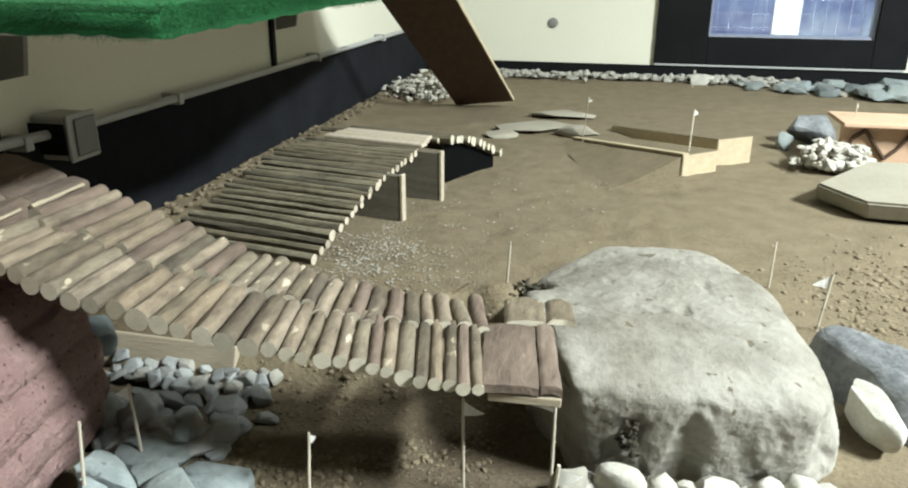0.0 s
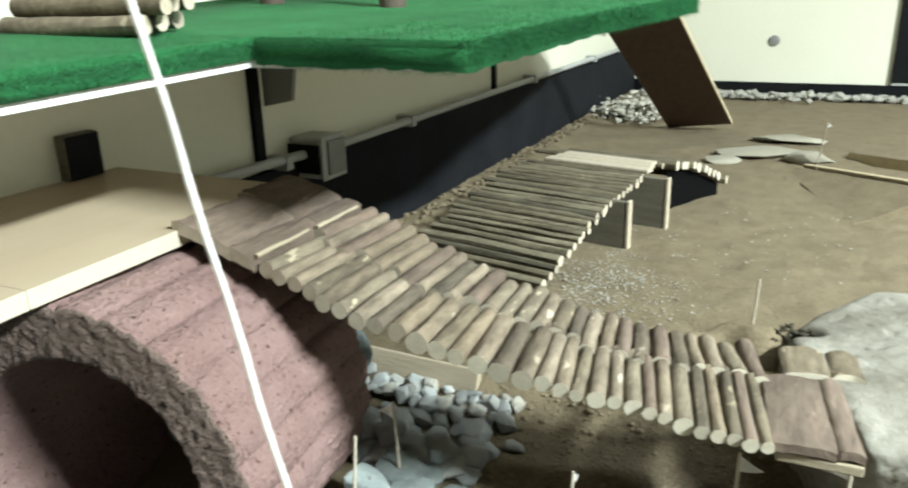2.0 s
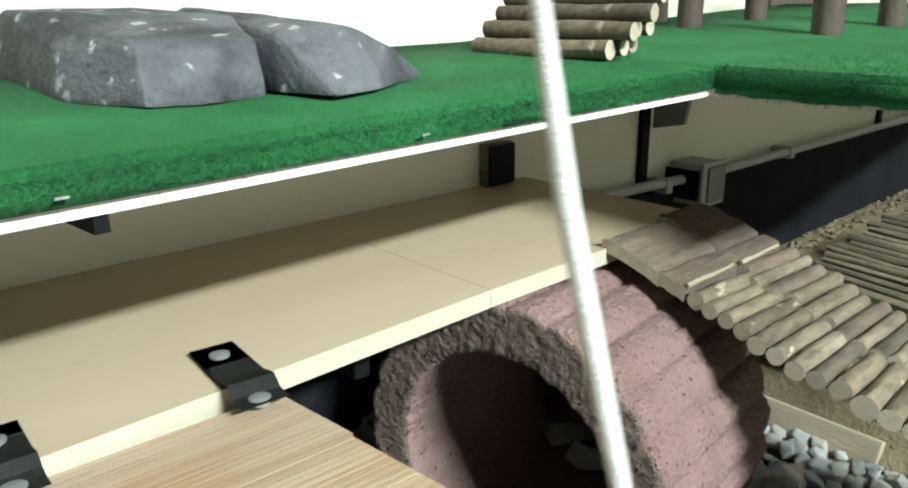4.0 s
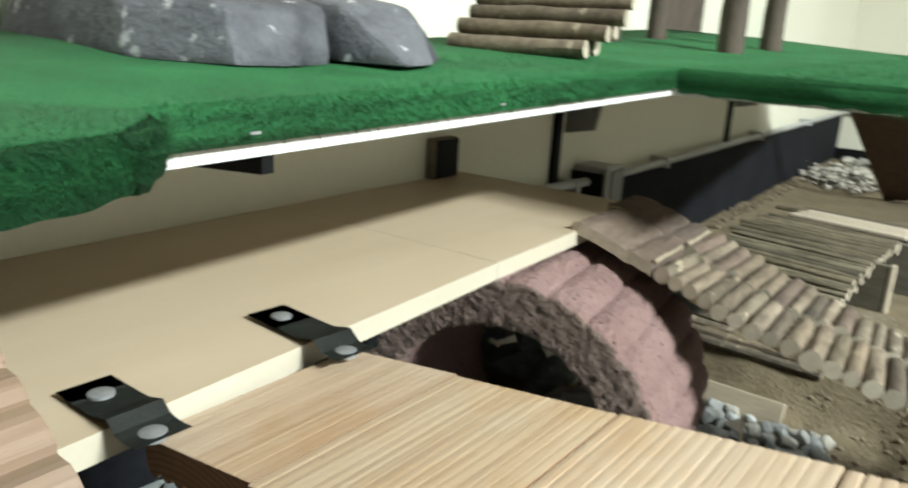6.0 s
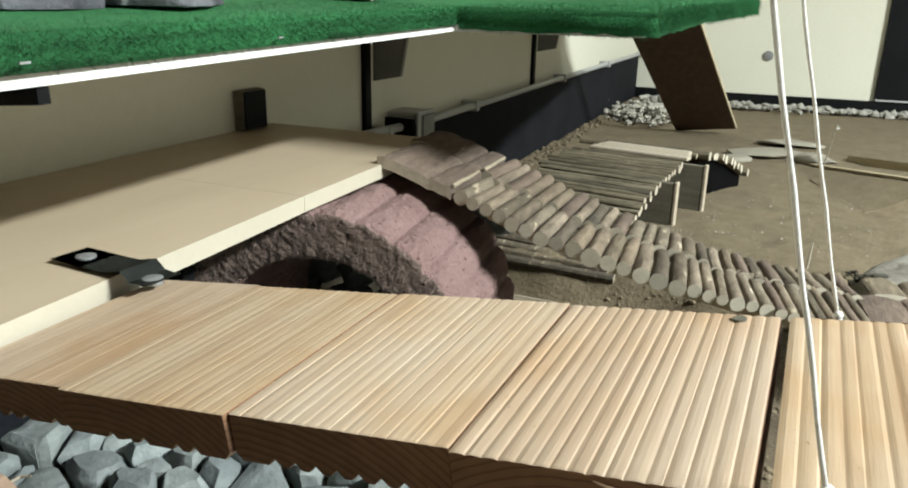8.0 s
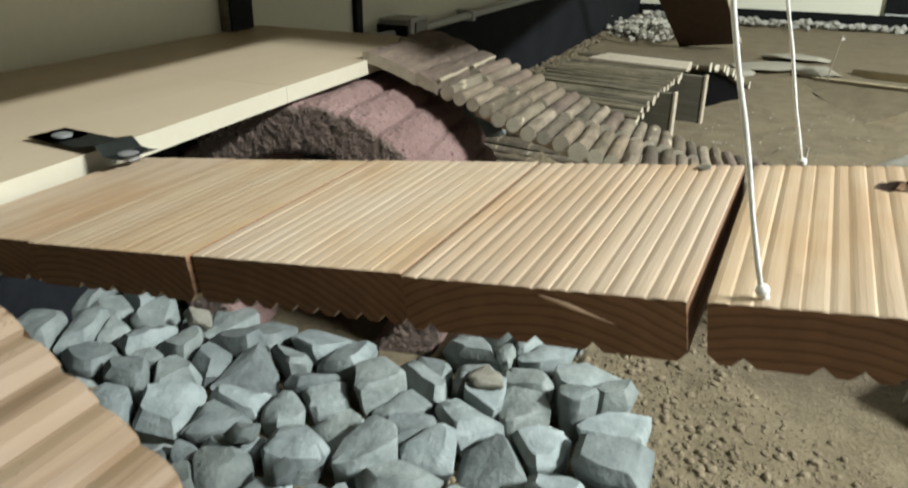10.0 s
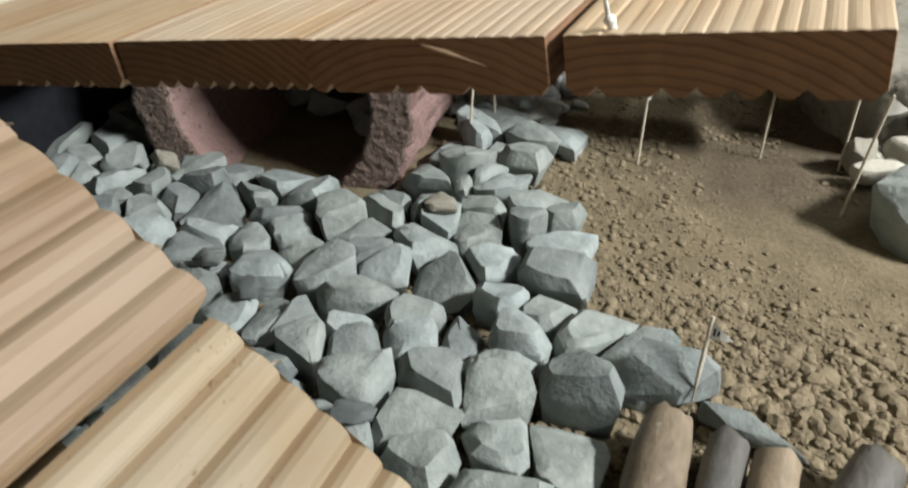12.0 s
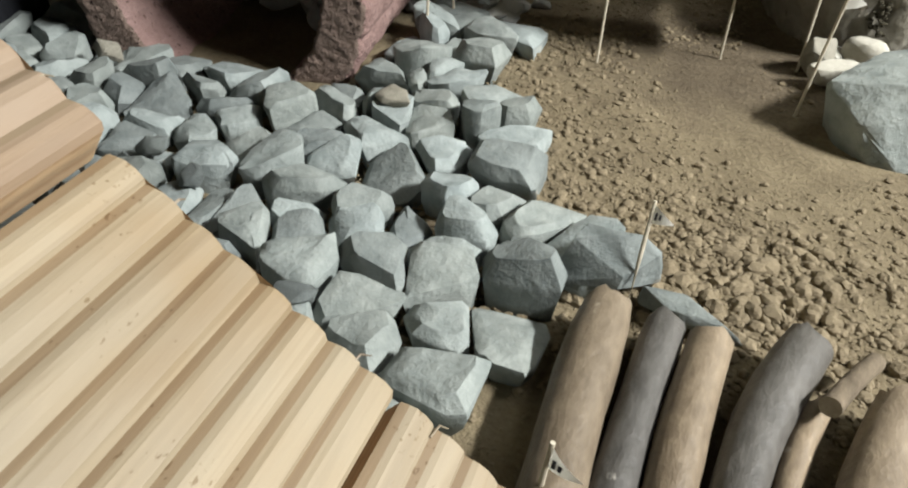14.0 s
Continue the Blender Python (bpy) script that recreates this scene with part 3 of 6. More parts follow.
solo("white_board", box_out, M["foam"], (1.88, BY + 0.5, -0.4), "white board standing outside the window", "board", kind="structure")
post_out = bmesh.new()
box(1.80, 1.97, BY + 0.45, BY + 0.6, -0.6, -0.402, bm=post_out)
solo("plinth", post_out, M["slab"], (1.88, BY + 0.5, -0.6), "grey plinth outside", "plinth", kind="structure")

cap = bmesh.new()
rod([(0.43, BY - 0.001, 0.322), (0.43, BY - 0.010, 0.322), (0.43, BY - 0.014, 0.322)], [0.030, 0.030, 0.022], 24, 0, bm=cap)
solo("cover_plate", cap, M["grey_plastic"], (0.43, BY, 0.322), "round grey cover plate on the cream wall", "cover plate", smooth="sharp")

# ---- left wall: rails, conduit, boxes ----
for y in (0.622, 1.972):
    rail = thing("wall_rail", (WX, y, 0.28), "black slotted upright shelf rail on the wall", "shelf rail", "shelf rails")
    part("upright", box(WX, WX + 0.014, y - 0.014, y + 0.014, 0.287, 1.2, 0.002), M["black_paint"], rail)
    bm = bmesh.new()
    vs = [bm.verts.new(p) for p in ((WX + 0.015, y + 0.02, 0.579), (WX + 0.115, y + 0.02, 0.579), (WX + 0.09, y + 0.02, 0.445), (WX + 0.015, y + 0.02, 0.43))]
    f = bm.faces.new(vs)
    ex = bmesh.ops.extrude_face_region(bm, geom=[f])["geom"]
    bmesh.ops.translate(bm, verts=[v for v in ex if isinstance(v, bmesh.types.BMVert)], vec=(0, 0.012, 0))
    part("bracket", bm, M["grey_plastic"], rail, "grey metal shelf bracket")

conduit = thing("conduit", (-0.36, 2.5, 0.30), "grey plastic conduit pipe clipped along the wall", "pipe")
part("pipe", rod([(-0.352, 0.80, 0.303), (-0.352, 2.2, 0.303), (-0.355, 4.22, 0.303)], [0.011] * 3, 14, 0), M["pale_plastic"], conduit, smooth="sharp")
part("pipe", rod([(-0.35, 0.38, 0.318), (-0.35, 0.60, 0.312), (-0.35, 0.74, 0.306)], [0.011] * 3, 14, 0), M["pale_plastic"], conduit, smooth="sharp")
for y in (0.66, 1.25, 2.3, 3.2):
    part("clip", box(-0.393, -0.336, y - 0.012, y + 0.012, 0.286, 0.318, 0.003), M["pale_plastic"], conduit)
part("elbow", rod([(-0.355, 4.2, 0.303), (-0.33, 4.235, 0.303), (-0.26, 4.24, 0.303), (-0.2, 4.24, 0.303)], [0.012] * 4, 14, 0), M["pale_plastic"], conduit, smooth="sharp")

jb = thing("junction_box", (-0.36, 0.775, 0.25), "grey plastic junction box with a screwed lid", "junction box")
part("body", box(-0.393, -0.31, 0.735, 0.825, 0.248, 0.345, 0.006), M["pale_plastic"], jb)
part("lid", box(-0.308, -0.298, 0.731, 0.829, 0.244, 0.349, 0.005), M["pale_plastic"], jb, "pale lid")
part("panel", box(-0.297, -0.292, 0.748, 0.818, 0.256, 0.338, 0.003), M["grey_plastic"], jb)
part("slot", box(-0.3965, -0.31, 0.7275, 0.7345, 0.262, 0.33, 0.001), M["black_paint"], jb)

blk = thing("wall_block", (-0.38, 0.165, 0.38), "small dark block with an olive side on the shelf", "block")
part("body", box(-0.393, -0.372, 0.128, 0.196, 0.381, 0.456, 0.002), M["old_wood"], blk)
part("face", box(-0.371, -0.367, 0.130, 0.194, 0.383, 0.454, 0.001), M["black_paint"], blk, "black face plate")

# ---- lower shelf ----
shelf = thing("wall_shelf", (-0.18, -0.4, 0.36), "pale maple-look shelf board along the wall", "shelf")


def shelf_board(y0, y1):
    bm = bmesh.new()
    pts = [(WX + 0.002, y0), (-0.011 - 0.045 * y0, y0), (-0.011 - 0.045 * min(y1, 0.03), y1), (WX + 0.002, y1)]
    top = [bm.verts.new((x, y, 0.38)) for x, y in pts]
    f = bm.faces.new(top)
    ex = bmesh.ops.extrude_face_region(bm, geom=[f])["geom"]
    bmesh.ops.translate(bm, verts=[v for v in ex if isinstance(v, bmesh.types.BMVert)], vec=(0, 0, -0.022))
    for f in bm.faces:
        f.material_index = 1 if abs(f.normal.z) < 0.5 else 0
    return bm


part("shelf_board", shelf_board(-1.6, -0.2262), [M["melamine"], M["melamine_edge"]], shelf)
part("shelf_board", shelf_board(-0.2255, 0.245), [M["melamine"], M["melamine_edge"]], shelf)
for y in (-1.2, -0.35, 0.2):
    part("support", box(WX + 0.001, -0.10, y, y + 0.022, 0.27, 0.357, 0.003), M["black_paint"], shelf)

# ---- upper turf shelf ----
turf = thing("turf_shelf", (-0.15, 0.2, 0.57), "upper shelf of white foam board covered in green artificial turf", "shelf")
FRONT = [(0.21, -1.35), (0.20, -0.95), (0.165, -0.80), (0.115, -0.752), (0.092, -0.74), (0.09, -0.3), (0.086, 0.072), (0.386, 0.05), (0.402, 0.5), (0.468, 1.02), (0.40, 1.32), (0.23, 2.2), (0.1, 2.3)]


def sheet_solid(outline, z0, z1, bevel=0.0):
    bm = bmesh.new()
    f = bm.faces.new([bm.verts.new((x, y, z1)) for x, y in outline])
    ex = bmesh.ops.extrude_face_region(bm, geom=[f])["geom"]
    bmesh.ops.translate(bm, verts=[v for v in ex if isinstance(v, bmesh.types.BMVert)], vec=(0, 0, z0 - z1))
    if bevel:
        bmesh.ops.bevel(bm, geom=[e for e in bm.edges if abs((e.verts[0].co - e.verts[1].co).z) < 1e-4 and e.verts[0].co.z > (z0 + z1) / 2], offset=bevel, segments=3, affect="EDGES")
    bmesh.ops.triangulate(bm, faces=[f for f in bm.faces if len(f.verts) > 4])
    for co, no in [((0, y, 0), (0, 1, 0)) for y in (0.072, 0.35, 0.62, 0.9, 1.2)] + [((x, 0, 0), (1, 0, 0)) for x in (-0.15, 0.09, 0.25)]:
        bmesh.ops.bisect_plane(bm, geom=bm.verts[:] + bm.edges[:] + bm.faces[:], plane_co=co, plane_no=no)
    return bm


wall_side = [(WX + 0.004, 2.3), (WX + 0.004, -1.35)]
INSET = [(x - (0.006 if -0.745 < y < 0.075 and x < 0.1 else 0.024), y + (0.03 if x > 0.1 and 0 < y < 0.2 else 0)) for x, y in FRONT]
part("foam_board", sheet_solid(INSET + wall_side, 0.5805, 0.590), M["foam"], turf, "white foam board edge")
part("turf", sheet_solid(FRONT + wall_side, 0.5905, 0.617, 0.008), M["turf"], turf, smooth=True)


def turf_fringe():
    """Short green fibres on the edge and the front of the top; on two stretches they hang over the board."""
    r = np.random.default_rng(3)
    verts, faces = [], []

    def blade(x, y, z, dx, dy, dz, w):
        n = len(verts)
        verts.extend([(x - w * dy, y + w * dx, z), (x + w * dy + w * 0.3, y - w * dx, z), (x + dx, y + dy, z + dz)])
        faces.append((n, n + 1, n + 2))

    for (x0, y0), (x1, y1) in zip(FRONT, FRONT[1:]):
        length = math.hypot(x1 - x0, y1 - y0)
        nx, ny = (y1 - y0) / length, -(x1 - x0) / length
        hang = y0 >= 0.07 or y1 <= -0.74
        for _ in range(int(length * (9000 if y0 < 1.1 else 2500))):
            t = r.random()
            x, y = x0 + (x1 - x0) * t, y0 + (y1 - y0) * t
            z = r.uniform((0.582 if y0 > 0 else 0.593) if hang else 0.591, 0.617)
            out = r.uniform(0.003, 0.011)
            blade(x, y, z, nx * out + r.normal(0, 0.003), ny * out + r.normal(0, 0.003), r.uniform(-0.006, 0.004), 0.0028)
        for _ in range(int(length * (5200 if y0 < 1.1 else 600))):
            t, d = r.random(), r.random() ** 1.4 * 0.22
            x, y = x0 + (x1 - x0) * t - nx * d, y0 + (y1 - y0) * t - ny * d
            if x > WX + 0.01:
                blade(x, y, 0.6165, r.normal(0, 0.003), r.normal(0, 0.003), r.uniform(0.001, 0.005), 0.0022)
    me = bpy.data.meshes.new("turf_nap")
    me.from_pydata(verts, [], faces)
    me.materials.append(M["turf"])
    me.transform(Matrix.Translation(-ORIGIN[turf]))
    ob = new("turf_nap", me)
    ob.parent = turf
    tagged(ob, "short green turf fibres", kind="stuff")


turf_fringe()
for (x0, y0), (x1, y1) in list(zip(FRONT, FRONT[1:]))[6:10] + list(zip(FRONT, FRONT[1:]))[0:4]:
    hang = bmesh.new()
    n = 24
    prev = None
    for i in range(n + 1):
        t = i / n
        x, y = x0 + (x1 - x0) * t, y0 + (y1 - y0) * t
        drop = (0.584 if y > 0 else 0.588) + 0.004 * noise.noise(Vector((x * 40, y * 40, 0)))
        inx, iny = (y0 - y1) / math.hypot(x1 - x0, y1 - y0) * 0.007, (x1 - x0) / math.hypot(x1 - x0, y1 - y0) * 0.007
        trio = [hang.verts.new((x + inx, y + iny, 0.6162)), hang.verts.new((x, y, 0.610)), hang.verts.new((x + 0.001, y, drop))]
        if prev:
            hang.faces.new((prev[0], prev[1], trio[1], trio[0]))
            hang.faces.new((prev[1], prev[2], trio[2], trio[1]))
        prev = trio
    bmesh.ops.solidify(hang, geom=list(hang.faces), thickness=0.004)
    part("turf_overhang", hang, M["turf"], turf, smooth=True)
for y in (-0.66,):
    bm = bmesh.new()
    f = bm.faces.new([bm.verts.new(p) for p in ((WX + 0.004, y, 0.579), (0.082, y, 0.579), (0.082, y, 0.567), (WX + 0.004, y, 0.515))])
    ex = bmesh.ops.extrude_face_region(bm, geom=[f])["geom"]
    bmesh.ops.translate(bm, verts=[v for v in ex if isinstance(v, bmesh.types.BMVert)], vec=(0, 0.010, 0))
    part("bracket", bm, M["black_paint"], turf, "black metal shelf bracket")
for y in (-0.68, -0.40):
    part("staple", box(0.0985, 0.1005, y - 0.004, y + 0.004, 0.598, 0.5995), M["steel"], turf, "bright staple")

# things on the turf shelf
Z0 = 0.6165


def model_rock(base, top, seed, label):
    c = Vector((sum(p[0] for p in base) / len(base), sum(p[1] for p in base) / len(base), Z0))
    bm = hull_rock([Vector((x, y, Z0)) - c for x, y in base] + [Vector((x, y, Z0 + z)) - c for x, y, z in top], 0.005, 0.004, seed, 3)
    bm.transform(Matrix.Translation(c + Vector((0, 0, 0.001))))
    return solo("painted_rock", bm, M["painted_rock"], c, label, "model rock", "model rocks", smooth="sharp")


def rise(x, y):
    """The turf shelf climbs along the wall and a little towards it."""
    if y < 0.072:
        return 0.020 * max(y - 0.072, -0.82) + 0.036 * max(0.09 - x, 0.0)
    return (min(y, 1.2) - 0.072) * (0.024 + 0.024 * min(max((0.39 - x) / 0.78, 0.0), 1.0)) + 0.036 * max(0.09 - x, 0.0)


rocks = [model_rock([(-0.37, -0.62), (-0.16, -0.605), (-0.058, -0.568), (-0.044, -0.517), (-0.064, -0.452), (-0.37, -0.45)],
                    [(-0.17, -0.60, 0.045), (-0.078, -0.562, 0.050), (-0.066, -0.460, 0.053), (-0.15, -0.44, 0.072), (-0.22, -0.58, 0.078), (-0.35, -0.60, 0.080), (-0.35, -0.46, 0.082)], 3.0, "dark grey model rock with a lighter brushed front on turf"),
         model_rock([(-0.37, -0.448), (-0.058, -0.447), (0.014, -0.427), (-0.012, -0.359), (-0.09, -0.245), (-0.20, -0.20), (-0.37, -0.30)],
                    [(-0.062, -0.440, 0.052), (-0.045, -0.363, 0.056), (-0.075, -0.300, 0.034), (-0.13, -0.255, 0.018), (-0.15, -0.41, 0.070), (-0.33, -0.42, 0.078), (-0.30, -0.32, 0.066)], 8.0, "dark grey model rock with a pale sloping end on turf")]
for ob in rocks:
    ob.location.z += 0.020 * (ob.location.y - 0.072) + 0.006
for ob in turf.children:
    for v in ob.data.vertices:
        v.co.z += rise(v.co.x + ORIGIN[turf].x, v.co.y + ORIGIN[turf].y)
for i, (y, z, x0, x1, r) in enumerate(((0.014, 0.6345, -0.245, -0.030, 0.0135), (0.040, 0.6365, -0.25, -0.028, 0.0115), (0.064, 0.6385, -0.26, -0.05, 0.0125), (0.090, 0.6395, -0.26, -0.05, 0.0125),
                                       (0.030, 0.6580, -0.24, -0.006, 0.0125), (0.056, 0.6595, -0.25, -0.02, 0.0115), (0.082, 0.6610, -0.25, -0.02, 0.0115),
                                       (0.046, 0.6800, -0.23, 0.010, 0.0115), (0.071, 0.6810, -0.24, -0.01, 0.0115), (0.060, 0.7010, -0.23, 0.012, 0.0110))):
    solo("log", stick((x0, y - 0.03, z), (x1, y, z), r, r * 0.95, 300 + i, 0.003, 6, 14, 0.07), [M["bark"], M["cut"]], (-0.2, y, z - r), "short bark-covered branch stacked on green turf", "log", "stacked logs on the turf", smooth="sharp")
for i, (x, y, r) in enumerate(((-0.35, 0.59, 0.020), (-0.24, 0.53, 0.025), (-0.23, 0.76, 0.022), (0.0, 0.57, 0.0255), (0.01, 0.82, 0.024))):
    z = 0.615 + rise(x, y)
    solo("stump", stick((x, y, z), (x + 0.004, y - 0.003, z + 0.25), r, r * 0.92, 340 + i, 0.003, 5, 14, 0.07), [M["post_bark"], M["cut"]], (x, y, z), "upright dark brown branch post standing on green turf", "post", "branch posts", smooth="sharp")
solo("dark_board", box(WX + 0.004, WX + 0.016, 1.12, 1.50, 0.60 + rise(-0.39, 1.3), 0.95, 0.002), M["post_bark"], (WX + 0.01, 1.31, 0.64), "dark board standing against the wall on the turf", "board")


# ---- planter ring used as a tunnel ----
def planter_ring(side):
    bm = bmesh.new()
    n, ribs = 432, 24
    outer, inner, length = 0.229, 0.161, 0.33

    def ring(y, r, scallop):
        out = []
        for k in range(n):
            a = 2 * math.pi * k / n
            q = r + (abs(math.sin(a * ribs / 2)) ** 0.6 - 0.7) * scallop + 0.0030 * noise.noise(Vector((math.cos(a) * 9, math.sin(a) * 9, y * 25))) + 0.0026 * noise.noise(Vector((math.cos(a) * 30, math.sin(a) * 30, y * 90))) + 0.0018 * noise.noise(Vector((math.cos(a) * 62, math.sin(a) * 62, y * 170)))
            p = Vector((math.cos(a) * q, math.sin(a) * q, y))
            lump = (0.0015 * noise.noise(p * 70) + 0.0014 * noise.noise(p * 150) + 0.0010 * noise.noise(p * 290)) if y < 0.006 else 0.0
            out.append(bm.verts.new((p.x, y + lump, p.y)))
        return out

    face = [inner + 0.004 + (outer - 0.011 - inner) * i / 17 for i in range(18)]
    rows = [ring(0.005, inner, 0)] + [ring(0.0, r, 0.006 * max(0.0, (r - 0.185) / 0.044)) for r in face] + [ring(0.003, outer - 0.004, 0.007)]
    front = len(rows)
    rows += [ring(0.008 + (length - 0.016) * i / 34, outer, 0.010) for i in range(35)]
    rows += [ring(length - 0.002, outer - 0.004, 0.006), ring(length, 0.19, 0.002), ring(length - 0.003, inner, 0)]
    rows += [ring(length * (1 - i / 12), inner, 0) for i in range(1, 12)]
    for j in range(len(rows)):
        a, b = rows[j], rows[(j + 1) % len(rows)]
        for k in range(n):
            f = bm.faces.new((a[k], a[(k + 1) % n], b[(k + 1) % n], b[k]))
            f.material_index = 1 if j < front - 1 else 0 if j < front + 35 else 2
    bmesh.ops.delete(bm, geom=[f for f in bm.faces if f.material_index != side], context="FACES")
    for f in bm.faces:
        f.material_index = 0
    bm.transform(pose(-0.0075, -0.204, 0.1225, 0, 0, 9) @ pose(0, 0, 0, -1.5))
    return bm


ring_thing = thing("planter_ring", (-0.03, -0.05, -0.02), "red ribbed concrete planter ring lying as a tunnel", "planter ring")
part("ribbed_shell", planter_ring(0), M["red_concrete"], ring_thing, smooth=True)
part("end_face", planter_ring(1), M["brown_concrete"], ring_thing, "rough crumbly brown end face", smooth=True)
part("bore", planter_ring(2), M["red_concrete"], ring_thing, smooth=True)

# ---- drawbridge ----
TILT = 7.6
HINGE = Vector((0.0312, 0.0, 0.3667))
Y_FAR, Y_NEAR = -0.518, -0.722


def ridged_board(width, length, thick, ridges, depth, teeth, tooth, seed):
    """A decking board: fine ridges above, coarser ones below; x across, y along the grain, its top at z = 0."""
    r = random.Random(seed)
    top, low = [], []
    for i in range(ridges):
        wear, slip = r.uniform(0.6, 1.15), r.uniform(-0.1, 0.1) if 0 < i else 0.0
        for k, drop in ((0.0, 1.0), (0.2, 0.5), (0.36, 0.08), (0.62, 0.0), (0.88, 0.3)):
            u = (i + k + slip * (1 - k)) / ridges
            top.append((u * width, -depth * drop * wear - 0.00015 * r.random()))
    top.append((width, -depth))
    for i in range(teeth):
        for k in range(3):
            u = (i + k / 3) / teeth
            low.append((u * width, -thick + (tooth if k == 0 else 0)))
    low.append((width, -thick + tooth))
    outline = top + low[::-1]
    bm = bmesh.new()
    ys = [-length / 2, -length / 2 + 0.0015, 0.0, length / 2 - 0.0015, length / 2]
    rows = []
    for j, y in enumerate(ys):
        s = 0.0004 if j in (0, 4) else 0.0
        rows.append([bm.verts.new((min(max(x, s), width - s), y + (r.uniform(-0.0001, 0.0001) if s else 0), z - (s if i < len(top) else -s))) for i, (x, z) in enumerate(outline)])
    for a, b in zip(rows, rows[1:]):
        for k in range(len(outline)):
            f = bm.faces.new((a[k], a[(k + 1) % len(outline)], b[(k + 1) % len(outline)], b[k]))
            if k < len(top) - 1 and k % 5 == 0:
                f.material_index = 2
            # sides in the gaps take the end tone, painting the gaps' shade dark
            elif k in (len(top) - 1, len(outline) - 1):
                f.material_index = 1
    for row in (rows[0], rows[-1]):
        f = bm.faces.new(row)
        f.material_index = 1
        bmesh.ops.triangulate(bm, faces=[f])
    return bm


def place_board(parent, name, bm, mats, m):
    bmesh.ops.recalc_face_normals(bm, faces=bm.faces)
    me = bpy.data.meshes.new(name)
    bm.to_mesh(me)
    bm.free()
    for x in mats:
        me.materials.append(x)
    ob = new(name, me)
    ob.parent = parent
    ob.matrix_basis = Matrix.Translation(-ORIGIN[parent]) @ m
    ORIGIN[ob] = ORIGIN[parent]
    return ob


bridge = thing("drawbridge", (HINGE.x, -0.62, HINGE.z), "drawbridge of ridged pale decking boards on rubber hinges and white strings", "drawbridge")
DECK = pose(HINGE.x, -0.62, HINGE.z, 0, 0, -2) @ pose(0, 0, 0, 0.8) @ pose(0, 0, 0, 0, -TILT, 0) @ Matrix.Translation((0, 0.62, 0))
MID = (Y_FAR + Y_NEAR) / 2
EDGES = [(-0.004, 0.1175), (0.1185, 0.2602), (0.2616, 0.4027), (0.4043, 0.5425), (0.549, 0.683)]
for i, (a, b) in enumerate(EDGES):
    w = b - a
    bm = ridged_board(w, 0.204, 0.030, round(w / 0.0088), (0.00012, 0.00022, 0.0004, 0.0008, 0.0008)[i], round(w / 0.0145), 0.0045, 50 + i)
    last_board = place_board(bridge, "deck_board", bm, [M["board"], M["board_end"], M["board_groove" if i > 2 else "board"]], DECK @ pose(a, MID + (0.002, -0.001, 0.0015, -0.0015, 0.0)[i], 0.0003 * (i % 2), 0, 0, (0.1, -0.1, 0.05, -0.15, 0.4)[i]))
# the last board has a hole where its knot has shrunk and broken
def disc(rx, ry, z0, z1, seed, rough):
    """A low uneven plug between two heights."""
    bm = bmesh.new()
    rr = random.Random(seed)
    n = 20
    edge = [rr.uniform(1 - rough, 1 + rough) for _ in range(n)]
    rings = [[bm.verts.new((rx * q * e * math.cos(2 * math.pi * k / n), ry * q * e * math.sin(2 * math.pi * k / n), z + (rr.uniform(-0.0008, 0.0008) if rough > 0.05 else 0))) for k, e in enumerate(edge)]
             for q, z in ((1.0, z0), (1.0, z1 - 0.001), (0.85, z1), (0.4, z1 - 0.0004))]
    for a, b in zip(rings, rings[1:]):
        for k in range(n):
            bm.faces.new((a[k], a[(k + 1) % n], b[(k + 1) % n], b[k]))
    bm.faces.new(rings[-1])
    bm.faces.new(rings[0][::-1])
    return bm


KNOT = DECK @ pose(0.6274, -0.558, 0.0, 0, 0, 15)
cutter_mesh = bpy.data.meshes.new("cutter")
cut_bm = disc(0.0140, 0.0098, -0.013, 0.004, 1, 0.05)
cut_bm.to_mesh(cutter_mesh)
cut_bm.free()
cutter_mesh.materials.append(M["knot_dark"])
cutter = new("cutter", cutter_mesh)
cutter.matrix_world = KNOT
hole = last_board.modifiers.new("hole", "BOOLEAN")
hole.operation, hole.object, hole.solver, hole.material_mode = "DIFFERENCE", cutter, "EXACT", "TRANSFER"
bpy.context.view_layer.update()
holed = bpy.data.meshes.new_from_object(last_board.evaluated_get(bpy.context.evaluated_depsgraph_get()))
last_board.modifiers.clear()
last_board.data = holed
bpy.data.objects.remove(cutter)
place_board(bridge, "knot", disc(0.0078, 0.0078, -0.012, -0.0004, 3, 0.10), [M["knot"]], KNOT @ pose(0.0048, -0.001, 0.0))
nail = bmesh.new()
rod([(0, 0, -0.004), (0, 0, 0.0016)], [0.0045, 0.0045], 12, 0, bm=nail)
place_board(bridge, "plug", nail, [M["old_wood"]], DECK @ pose(0.519, -0.530, 0.0))

sliver = rod([(0.470, Y_NEAR - 0.0005, -0.002), (0.490, Y_NEAR - 0.0025, -0.007), (0.512, Y_NEAR - 0.0015, -0.015)], [0.0004, 0.0012, 0.0003], 6, 0)
place_board(bridge, "splinter", sliver, [M["peach_wood"]], DECK)

